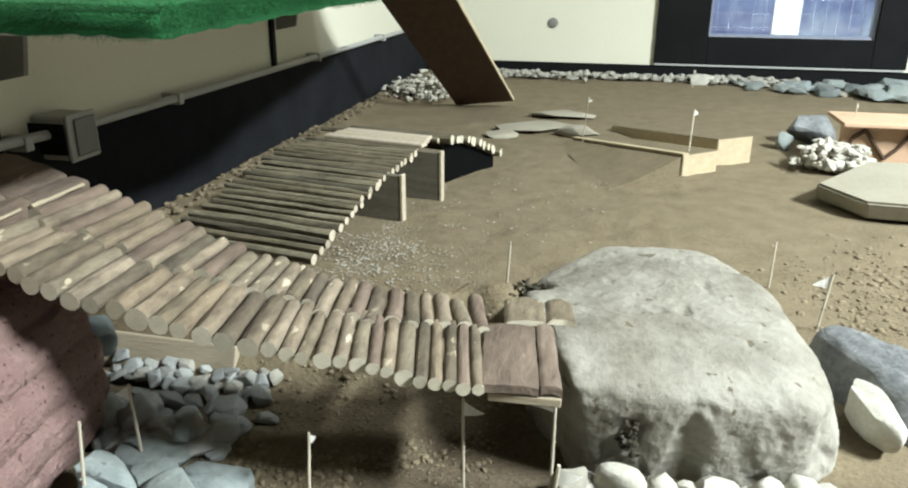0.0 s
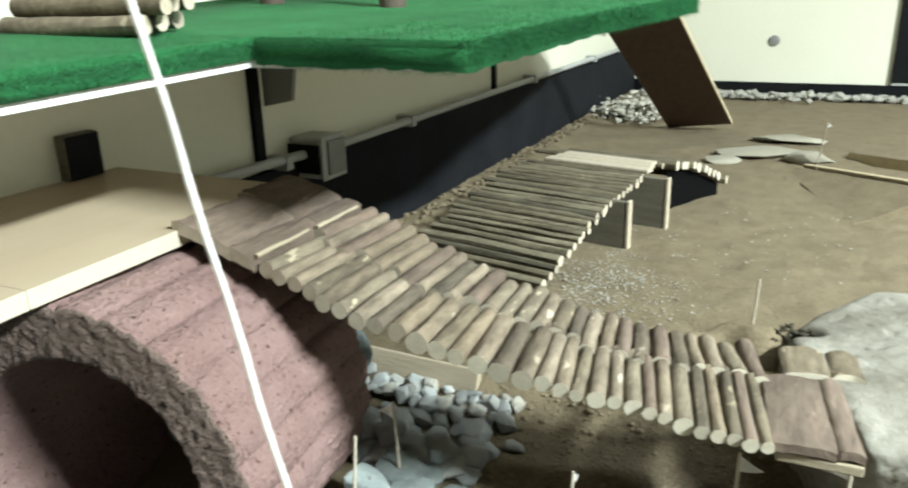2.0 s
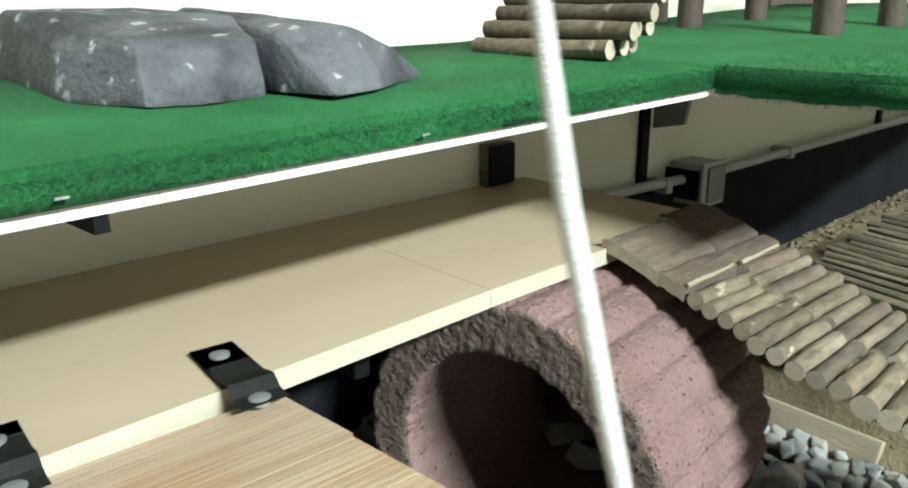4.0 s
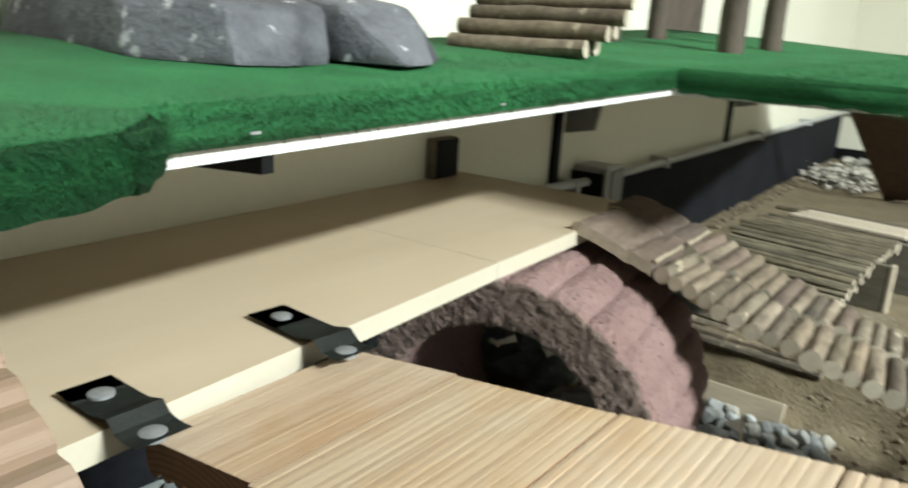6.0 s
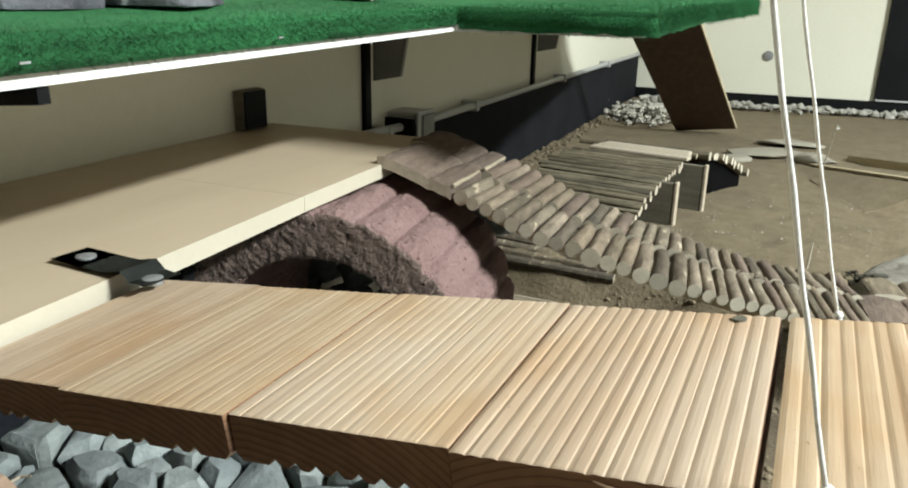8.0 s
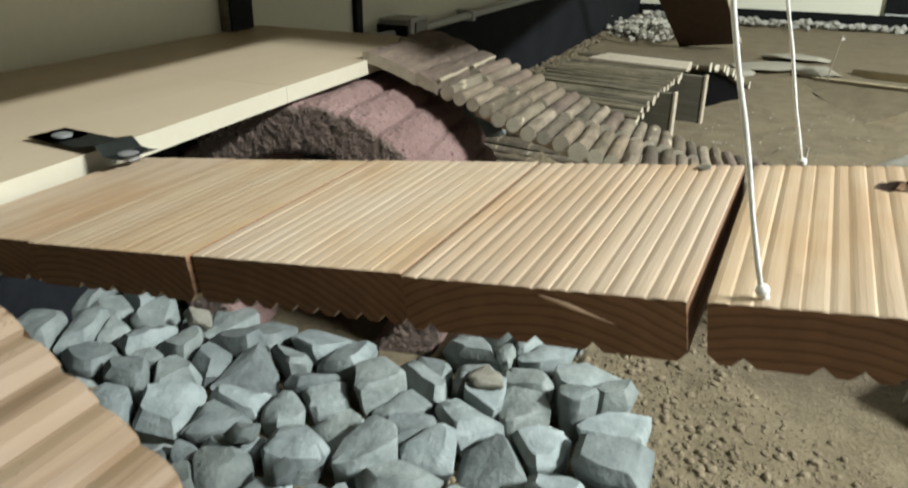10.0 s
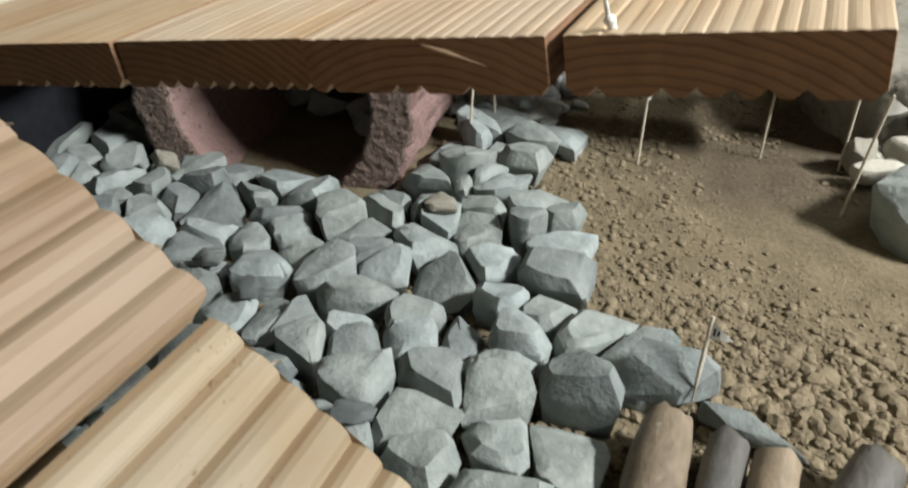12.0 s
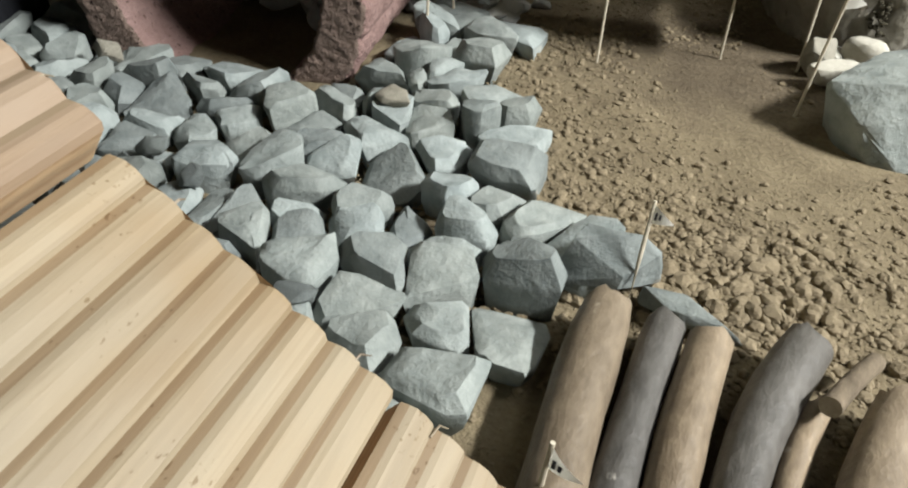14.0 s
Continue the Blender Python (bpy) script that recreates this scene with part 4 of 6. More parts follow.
# rubber hinge straps
for y, turn, back in ((-0.541, -8, -0.088), (-0.727, -3, -0.064)):
    strap = bmesh.new()
    n = 12
    rows = []
    for i in range(n + 1):
        u = back + (0.042 - back) * i / n
        x, z = HINGE.x + u - 0.01, 0.3845
        z += 0.0055 * math.exp(-((u - 0.008) / 0.013) ** 2)
        if u > 0.012:
            z -= 0.0065 + (u - 0.012) * math.tan(radians(-TILT)) * 0.9
        rows.append([strap.verts.new((x, y + s * 0.021, z)) for s in (-1, 1)])
    for a, b in zip(rows, rows[1:]):
        strap.faces.new((a[0], b[0], b[1], a[1]))
    bmesh.ops.solidify(strap, geom=list(strap.faces), thickness=0.003)
    strap.transform(Matrix.Translation((HINGE.x, y, 0)) @ pose(0, 0, 0, 0, 0, turn * 0.6) @ Matrix.Translation((-HINGE.x, -y, 0)))
    st = part("strap", strap, M["black_rubber"], bridge, "woven black rubber hinge strap")
    for u, z in ((back + 0.026, 0.3855), (0.028, 0.3765 - 0.028 * math.tan(radians(-TILT)))):
        scr = bmesh.new()
        cx, cy = HINGE.x + u - 0.01, y - 0.0 + (u + 0.0) * math.tan(radians(turn * 0.6))
        rod([(cx, cy, z - 0.004), (cx, cy, z + 0.001), (cx, cy, z + 0.0022)], [0.0095, 0.0095, 0.006], 18, 0, bm=scr)
        part("screw", scr, M["steel"], st, "flat steel screw head", smooth="sharp")


def cord(p0, p1, r, seed):
    """A twisted string between two points."""
    p0, p1 = Vector(p0), Vector(p1)
    n = 60
    return rod([p0.lerp(p1, i / n) + Vector((math.sin(i * 1.7 + seed) * 0.0003, math.cos(i * 1.7) * 0.0003, 0)) for i in range(n + 1)], [r * (1 + 0.1 * math.sin(i * 2.1)) for i in range(n + 1)], 8, 0)


S_FAR = DECK @ Vector((0.575, Y_FAR + 0.006, -0.003))
S_NEAR = DECK @ Vector((0.570, Y_NEAR + 0.006, 0.001))
part("string", cord(S_FAR, (0.339, -0.520, 1.50), 0.0011, 1), M["string"], bridge, "white twisted string", smooth=True)
part("string", cord(S_NEAR, (0.335, -0.762, 1.50), 0.0011, 2), M["string"], bridge, "white twisted string", smooth=True)
for p, s in ((S_FAR, 1), (S_NEAR, -1)):
    kb = bmesh.new()
    bmesh.ops.create_icosphere(kb, subdivisions=2, radius=0.0030, matrix=Matrix.Translation(p + Vector((0, 0, 0.003))))
    rod([p + Vector((0, 0, 0.002)), p + Vector((0.004, -0.004 * s, -0.004)), p + Vector((0.005, -0.004, -0.018))], [0.0022, 0.0016, 0.0008], 6, 0, bm=kb)
    part("string_knot", kb, M["string"], bridge, "frayed white knot", smooth=True)
hb = thing("hanging_beam", (0.34, -0.68, 1.50), "wooden beam that carries the strings", "beam")
part("beam", box(WX + 0.002, 0.39, -0.855, -0.807, 1.50, 1.55, 0.004), M["raw_wood"], hb)
part("crossbar", box(0.31, 0.37, -0.804, -0.50, 1.50, 1.54, 0.004), M["raw_wood"], hb)

# ---- steep ramp of decking boards beside the drawbridge ----
steep = thing("deck_ramp", (0.5, -1.0, 0.0), "steep ramp of coarsely ridged pale decking boards", "ramp")
CHAIN = [(0.035, 0.625, 0.17, 0.536), (0.17, 0.536, 0.312, 0.442), (0.312, 0.442, 0.4535, 0.345), (0.4535, 0.336, 0.5875, 0.232), (0.589, 0.229, 0.72, 0.121), (0.722, 0.118, 0.85, 0.012)]
for i, (x0, z0, x1, z1) in enumerate(CHAIN):
    w = math.hypot(x1 - x0, z1 - z0) - 0.002
    bm = ridged_board(w, 0.36, 0.030, round(w / 0.0205), 0.0046, round(w / 0.016), 0.004, 80 + i)
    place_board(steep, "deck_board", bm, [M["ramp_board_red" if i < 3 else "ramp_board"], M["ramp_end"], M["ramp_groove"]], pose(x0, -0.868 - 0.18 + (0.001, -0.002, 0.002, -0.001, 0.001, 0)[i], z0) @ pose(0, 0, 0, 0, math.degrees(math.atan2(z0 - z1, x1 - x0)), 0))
rs = random.Random(61)
for k in range(7):
    x = 0.30 + 0.062 * k + rs.uniform(-0.02, 0.02)
    x0, z0, x1, z1 = next(c for c in CHAIN if c[0] - 0.003 <= x <= c[2] + 0.003)
    z = z0 + (z1 - z0) * (x - x0) / (x1 - x0) - 0.003
    part("splinter", rod([(x, -0.8735, z), (x + 0.002, -0.8665, z + 0.0012), (x + rs.uniform(0.004, 0.009), -0.8655, z + rs.uniform(-0.001, 0.003))], [0.0008, 0.0007, 0.0003], 5, 0), M["ramp_board"], steep, "frayed pale splinter")
for y in (-0.95, -1.17):
    part("stringer", slanted(pose(0.45, y, 0.287) @ pose(0, 0, 0, 0, 36.5, 0), 1.0, 0.03, 0.04, 0.003), M["raw_wood"], steep)

# ---- log ramp from the shelf to the boulder ----
def surf_z(x):
    return along(x, (-0.05, 0.0, 0.12, 0.26, 0.40, 0.517, 0.66, 0.82), (0.398, 0.394, 0.352, 0.302, 0.262, 0.232, 0.206, 0.190))


def front_y(x):
    return along(x, (0.0, 0.25, 0.45, 0.55, 0.70, 0.82), (-0.006, 0.010, 0.044, 0.068, 0.082, 0.115))


def seam_y(x):
    return along(x, (0.0, 0.2, 0.33, 0.56, 0.63, 0.82), (0.125, 0.135, 0.150, 0.186, 0.208, 0.278))


def back_y(x):
    return along(x, (0.0, 0.1, 0.25, 0.40, 0.50, 0.60, 0.82), (0.25, 0.262, 0.262, 0.262, 0.268, 0.288, 0.352))


log_ramp = thing("log_ramp", (0.4, 0.12, 0.0), "sloping ramp of short bark-covered branches in two rows", "ramp")
r = random.Random(11)
x, i = 0.112, 0
while x < 0.716:
    d = r.uniform(0.018, 0.029) if x < 0.5 else r.uniform(0.016, 0.024)
    cx = x + d / 2
    lean = along(cx, (0.1, 0.3, 0.58, 0.8), (0.006, -0.004, -0.028, -0.034)) + r.uniform(-0.002, 0.002)
    out = r.uniform(-0.007, 0.005)
    f = Vector((cx, front_y(cx) + out, surf_z(cx) - d / 2))
    b = Vector((cx + lean, seam_y(cx) + r.uniform(-0.012, 0.006), surf_z(cx + lean) - d / 2))
    tone = r.choice(("bark", "bark", "bark_grey", "bark", "bark_grey", "bark_red"))
    part("stick", stick(f, b, d / 2, d / 2 * r.uniform(0.88, 1.0), 400 + i, 0.0016, 5, 12, 0.10), [M[tone], M["fresh_cut"]], log_ramp, smooth="sharp")
    x += d * 0.97
    i += 1
x = 0.105
while x < 0.715:
    d = r.uniform(0.018, 0.028)
    cx = x + d / 2
    f = Vector((cx + along(cx, (0.1, 0.7), (0.0, -0.012)), seam_y(cx) - r.uniform(0.0, 0.022), surf_z(cx) - d / 2 + 0.004))
    b = Vector((cx + along(cx, (0.1, 0.3, 0.7), (0.004, -0.008, -0.042)), back_y(cx) + r.uniform(-0.010, 0.010), surf_z(cx) - d / 2 + 0.002))
    part("stick", stick(f, b, d / 2, d / 2 * 0.93, 500 + i, 0.0016, 5, 12, 0.08), [M[r.choice(("bark", "bark", "bark_grey", "bark", "bark_grey", "bark_red"))], M["fresh_cut"]], log_ramp, smooth="sharp")
    x += d * 0.97
    i += 1


def bark_slab(x0, x1, y0, y1, seed, thick=0.018, lift=0.0):
    """A split piece of bark: a curved upper side and ragged ends, following the ramp."""
    bm = bmesh.new()
    nx, ny = 10, 14
    rr = random.Random(seed)
    torn = 1.0 if seed in (1, 2) else 0.2
    rag = [rr.uniform(-0.003, 0.003) * torn for _ in range(ny + 1)]
    rag2 = [rr.uniform(-0.004, 0.004) * torn for _ in range(ny + 1)]
    up, dn = [], []
    for j in range(ny + 1):
        v = j / ny
        a, b = [], []
        for k in range(nx + 1):
            u = k / nx
            x = x0 + (x1 - x0) * u + (rag[j] if k == 0 else 0) + (rag2[j] if k == nx else 0)
            y = y0(x) + (y1(x) - y0(x)) * v
            if seed in (3, 4, 7, 8):
                x += 0.012 - 0.15 * (y - front_y(x))
            half = seed in (7, 8)
            crown = lift + (0.007 if half else 0.0035) * math.sin(math.pi * u) ** 0.5
            z = surf_z(x) + crown - 0.004 + 0.0025 * noise.noise(Vector((x * 60, y * 25, seed)))
            a.append(bm.verts.new((x, y, z)))
            b.append(bm.verts.new((x, y, surf_z(x) - 0.006 if half else z - thick)))
        up.append(a)
        dn.append(b)
    for j in range(ny):
        for k in range(nx):
            bm.faces.new((up[j][k], up[j][k + 1], up[j + 1][k + 1], up[j + 1][k]))
            bm.faces.new((dn[j][k], dn[j + 1][k], dn[j + 1][k + 1], dn[j][k + 1])).material_index = 1
    for j in range(ny):
        for k in (0, nx):
            bm.faces.new((up[j][k], up[j + 1][k], dn[j + 1][k], dn[j][k])).material_index = 1 if k == 0 and seed in (1, 2) else 0
    for k in range(nx):
        for j in (0, ny):
            bm.faces.new((up[j][k], dn[j][k], dn[j][k + 1], up[j][k + 1])).material_index = 0 if seed in (3, 4) else 1
    return bm


for x0, x1, y0, y1, s in ((-0.012, 0.072, front_y, lambda x: seam_y(x) + 0.01, 1), (-0.03, 0.075, lambda x: seam_y(x) + 0.012, back_y, 2), (0.073, 0.108, front_y, lambda x: seam_y(x) + 0.02, 5),
                          (0.076, 0.104, lambda x: seam_y(x) + 0.022, back_y, 6),
                          (0.711, 0.777, front_y, seam_y, 3), (0.779, 0.803, front_y, seam_y, 4), (0.737, 0.793, lambda x: seam_y(x) + 0.006, back_y, 7), (0.795, 0.835, lambda x: seam_y(x) + 0.010, back_y, 8)):
    part("bark_slab", bark_slab(x0, x1, y0, y1, s, 0.011 if s in (3, 4) else 0.018), [M["bark_grey" if s > 6 else "bark_red"], M["fresh_cut" if s > 6 else "cut"]], log_ramp, "flat reddish bark slab", smooth="sharp")


for ya, yb, k in ((front_y(0.11) + 0.004, seam_y(0.11) - 0.012, 1), (seam_y(0.11) + 0.004, back_y(0.11) - 0.02, 2)):
    part("split_strip", stick((0.111, ya, surf_z(0.111) + 0.001), (0.109, yb, surf_z(0.109) + 0.002), 0.0034, 0.0022, 480 + k, 0.003, 7, 7, 0.4), [M["dusty_wood"], M["dusty_wood"]], log_ramp, "pale torn strip of wood", smooth="sharp")


def stringer(y_of, x0, x1, drop, w, h):
    bm = bmesh.new()
    n = 14
    rows = []
    for k in range(n + 1):
        x = x0 + (x1 - x0) * k / n
        y, z = y_of(x), surf_z(x) - drop
        rows.append([bm.verts.new(p) for p in ((x, y, z), (x, y + w, z), (x, y + w, z - h), (x, y, z - h))])
    for a, b in zip(rows, rows[1:]):
        for k in range(4):
            bm.faces.new((a[k], a[(k + 1) % 4], b[(k + 1) % 4], b[k]))
    bm.faces.new(rows[0])
    bm.faces.new(rows[-1])
    return bm


part("stringer", stringer(lambda x: front_y(x) + 0.05, 0.15, 0.785, 0.026, 0.02, 0.018), M["raw_wood"], log_ramp, "sawn wooden stringer under the branches")
part("stringer", stringer(lambda x: back_y(x) - 0.045, 0.05, 0.765, 0.026, 0.02, 0.018), M["raw_wood"], log_ramp)
part("end_board", slanted(pose(0.762, 0.175, 0.1785) @ pose(0, 0, 0, 0, 4, 8), 0.088, 0.15, 0.012, 0.002), M["dusty_wood"], log_ramp, "sawn board under the bark slabs")

# ---- board that holds the bank behind the ramp, with thin branches on it ----
bank = thing("retaining_board", (0.0, 0.38, -0.02), "low pale sawn board holding back an earth bank", "board")
part("board", slanted(pose(-0.055, 0.380, 0.046) @ pose(0, 0, 0, -22, 1.0, 0), 0.61, 0.018, 0.088, 0.002), M["dusty_wood"], bank)
for i, (za, zb, ya, end) in enumerate(((0.112, 0.096, 0.418, 0.29), (0.120, 0.106, 0.432, 0.275), (0.134, 0.118, 0.444, 0.285), (0.148, 0.128, 0.456, 0.26), (0.150, 0.136, 0.474, 0.27), (0.164, 0.146, 0.480, 0.25), (0.166, 0.150, 0.498, 0.24))):
    solo("branch", stick((-0.12, ya, za), (end, ya + 0.006, zb), 0.0105, 0.009, 590 + i, 0.003, 6, 10, 0.1), [M["bark_grey"], M["fresh_cut"]], (0.09, ya, za - 0.01), "thin dark branch lying along the earth bank", "branch", "branches on the bank", smooth="sharp")

# ---- arched stick bridge ----
arch = thing("arch_bridge", (0.2, 1.35, 0.0), "arched footbridge of weathered grey sticks on side boards", "bridge")
A0, AH, AP = Vector((0.200, 0.785, 0.0)), Vector((0.196, 0.981, 0.0)), Vector((-0.981, 0.196, 0.0))


def arch_z(s):
    return 0.016 + 0.124 * (math.sin(math.pi / 2 * min(s / 0.80, 1)) ** 0.85 if s < 0.82 else math.cos(math.pi / 2 * min((s - 0.82) / 0.42, 1)))


r = random.Random(23)
s, i = 0.0, 0
while s < 1.19:
    d = r.uniform(0.020, 0.027) if s < 0.2 else r.uniform(0.017, 0.023)
    if not 0.685 < s < 0.815:
        p = A0 + Vector((0.133, 0.991, 0)) * s if s < 0.84 else Vector((0.345, 1.615, 0)).lerp(Vector((0.470, 1.900, 0)), (s - 0.84) / 0.35)
        z = arch_z(s)
        a = p + AP * r.uniform(-0.008, 0.006) + Vector((0, 0, z))
        b = p + AP * (0.41 + r.uniform(-0.02, 0.02)) + AH * r.uniform(-0.006, 0.006) + Vector((0, 0, z + r.uniform(-0.003, 0.003)))
        thick = d / 2 * (1.35 if s > 0.84 else 1.0)
        part("stick", stick(a, b, thick, thick * r.uniform(0.75, 0.95), 600 + i, 0.006, 6, 9, 0.16), [M["bark_arch"], M["fresh_cut" if s > 0.84 else "cut"]], arch, smooth="sharp")
    s += d * (1.42 if s < 0.3 else 1.30)
    i += 1
for k in range(3):
    c = A0 + Vector((0.133, 0.991, 0)) * (0.705 + 0.044 * k) + AP * 0.160 + Vector((0, 0, 0.158))
    part("plank", slanted(Matrix.Translation(c) @ pose(0, 0, 0, 0, 0, math.degrees(math.atan2(AP.y, AP.x))), 0.34 - 0.02 * k, 0.041, 0.012, 0.003), M["cut"], arch, "pale sawn plank at the crown")
for px, py, h in ((0.302, 1.238, 0.122), (0.362, 1.449, 0.140)):
    turn = pose(0, 0, 0, 0, 0, math.degrees(math.atan2(AP.y, AP.x)))
    c = Vector((px, py, h)) + AP * 0.218
    part("support_board", slanted(Matrix.Translation(c) @ turn, 0.42, 0.020, h + 0.03, 0.002), M["old_wood"], arch, "dark weathered side board")
    part("post", slanted(Matrix.Translation(Vector((px, py, h + 0.004))) @ turn, 0.009, 0.022, h + 0.034, 0.002), M["cut"], arch, "pale sawn post")

# black panel added where only shade lies under the far end
shade_b = bmesh.new()
lo, hi = [], []
for k in range(8):
    q = Vector((0.325, 1.63, 0)).lerp(Vector((0.445, 1.90, 0)), k / 7)
    z = arch_z(0.84 + 0.05 * k) - 0.012
    lo.append(shade_b.verts.new((q.x, q.y, -0.012)))
    hi.append(shade_b.verts.new((q.x, q.y, max(z, 0.0))))
for k in range(7):
    shade_b.faces.new((lo[k], lo[k + 1], hi[k + 1], hi[k]))
bmesh.ops.solidify(shade_b, geom=list(shade_b.faces), thickness=0.014)
part("side_board", shade_b, M["black_paint"], arch, "black panel in place of the shade under the arch")

# ---- dark plank leaning on the turf shelf ----
lean = thing("leaning_plank", (0.2, 3.1, 0.0), "dark stained plank leaning from the earth to the turf shelf", "plank")
b0, t0 = Vector((0.205, 3.10, 0.004)), Vector((0.025, 2.305, 0.60))
ax = (t0 - b0).normalized()
side = Vector((1, 0.05, 0)).normalized()
side = (side - ax * side.dot(ax)).normalized()
nrm = side.cross(ax)
frame_m = Matrix((side, ax, nrm)).transposed().to_4x4()
bm = box(-0.152, 0.148, 0.0, (t0 - b0).length, -0.016, 0.0, 0.002)
bm.transform(Matrix.Translation(b0) @ frame_m)
part("plank", bm, M["stain"], lean)
bm = box(0.1485, 0.1535, 0.0, (t0 - b0).length, -0.0165, 0.0005)
bm.transform(Matrix.Translation(b0) @ frame_m)
part("edge", bm, M["raw_wood"], lean, "pale unstained edge")

# ---- boulder and big rocks ----
B0 = Vector((0.96, 0.48, 0.05))
base = [(0.845, 0.215), (0.90, 0.21), (1.0, 0.222), (1.18, 0.268), (1.225, 0.37), (1.21, 0.60), (1.09, 0.78), (0.85, 0.80), (0.67, 0.68), (0.675, 0.50), (0.82, 0.36)]
crown = [(0.715, 0.50, 0.148), (0.85, 0.712, 0.163), (1.015, 0.715, 0.164), (1.05, 0.66, 0.168), (1.10, 0.612, 0.165), (1.13, 0.53, 0.16), (1.137, 0.38, 0.152), (1.183, 0.325, 0.118),
         (1.176, 0.262, 0.106), (1.14, 0.236, 0.116), (1.09, 0.250, 0.142), (1.017, 0.212, 0.122), (0.95, 0.225, 0.150), (0.894, 0.195, 0.142), (0.822, 0.188, 0.143), (0.803, 0.25, 0.170), (0.79, 0.31, 0.166), (0.95, 0.48, 0.177)]
PITS = [((0.735, 0.508, 0.15), 0.022, 0.034), ((0.758, 0.495, 0.16), 0.012, 0.012), ((0.902, 0.2, 0.078), 0.013, 0.020), ((0.905, 0.195, 0.055), 0.012, 0.014), ((0.885, 0.195, 0.03), 0.009, 0.012), ((0.955, 0.56, 0.177), 0.010, 0.006), ((1.07, 0.35, 0.155), 0.010, 0.006), ((0.84, 0.30, 0.14), 0.02, 0.008)]
bm = dense_hull([Vector((x, y, -0.03)) - B0 for x, y in base] + [Vector(p) - B0 for p in crown], 36.0, 7, 0.0065, 4.0, 1.7, [(Vector(c) - B0, s, d) for c, s, d in PITS])
bm.transform(Matrix.Translation(B0))
solo("boulder", bm, M["boulder"], (0.955, 0.455, -0.03), "large flat-topped pale beige boulder with dark pits", "boulder", smooth=True)


rb = np.random.default_rng(31)
# dark crumbs that make the boulder's pits darker
M["moss"] = surface("moss", (0.018, 0.015, 0.009), (0.060, 0.052, 0.032), big=60, fine=300, rough=0.95, bump=0.6)
scatter("moss", [(0.738 + rb.normal(0, 0.014), 0.505 + rb.normal(0, 0.012), 0.140 + rb.uniform(-0.008, 0.010), rb.uniform(0.0025, 0.006)) for _ in range(90)]
        + [(0.902 + rb.normal(0, 0.006), 0.205 + rb.uniform(-0.004, 0.004), 0.072 + rb.normal(0, 0.014), rb.uniform(0.002, 0.005)) for _ in range(45)], M["moss"], "dark crumbs in the pits of the boulder", "moss", 21)


def lay_rock(name, seed, x, y, z, sx, sy, sz, turn, mat_, label, category, group="", subdiv=3, tilt=0.0, cuts=7):
    bm = broken_stone(seed) if category != "pebble" else rock(seed, 1, 1, 0.8, subdiv, cuts)
    bm.transform(Matrix.Diagonal((sx, sy, sz * 1.3, 1)))
    ob = solo(name, bm, mat_, (0, 0, 0), label, category, group, smooth="sharp")
    ob.matrix_world = pose(x, y, z, tilt, 0, turn)
    return ob


BLUE = [(1.205, 0.66, -0.02), (1.30, 0.73, -0.02), (1.41, 0.62, -0.02), (1.44, 0.42, -0.02), (1.34, 0.34, -0.02), (1.245, 0.47, -0.02),
        (1.215, 0.585, 0.07), (1.25, 0.605, 0.086), (1.335, 0.53, 0.088), (1.36, 0.42, 0.075), (1.275, 0.475, 0.062)]
bm = hull_rock([Vector(p) - Vector((1.32, 0.53, 0)) for p in BLUE], 0.012, 0.007, 5.0, 3)
bm.transform(Matrix.Translation((1.32, 0.53, 0)))
solo("rock", bm, M["blue_rock"], (1.32, 0.53, -0.02), "dark blue-grey rock with a lighter top beside the boulder", "rock", smooth="sharp")
lay_rock("rock", 32, 1.262, 0.405, 0.0, 0.028, 0.075, 0.040, 12, M["pale_stone"], "smooth pale stone leaning by the boulder", "pebble", subdiv=4)
GREY = [(0.846, -0.018, -0.02), (0.864, -0.066, -0.02), (0.898, -0.102, -0.02), (0.945, -0.116, -0.02), (1.03, -0.10, -0.02), (1.08, 0.0, -0.02), (1.03, 0.10, -0.02), (0.92, 0.09, -0.02),
        (0.823, -0.036, 0.060), (0.872, -0.088, 0.038), (0.868, 0.02, 0.073), (0.91, 0.085, 0.068), (0.945, -0.06, 0.088), (1.02, 0.0, 0.108), (1.0, 0.07, 0.095)]
bm = hull_rock([Vector(p) - Vector((0.94, -0.01, 0.03)) for p in GREY], 0.007, 0.006, 2.0, 3)
bm.transform(Matrix.Translation((0.94, -0.01, 0.03)))
solo("rock", bm, M["slate"], (0.94, -0.01, -0.02), "large grey rock with a flat chipped face on the earth", "rock", smooth="sharp")
lay_rock("rock", 34, 0.833, 0.148, -0.005, 0.034, 0.03, 0.045, 40, M["slate_brown"], "small brownish stone at the foot of the boulder", "rock")
lay_rock("rock", 35, 0.852, 0.100, 0.0, 0.045, 0.02, 0.022, 20, M["pale_stone"], "small white pebble by the grey rock", "pebble", "white pebbles")
lay_rock("rock", 36, 0.893, 0.168, 0.0, 0.036, 0.02, 0.03, -10, M["pale_stone"], "small white pebble by the boulder", "pebble", "white pebbles")
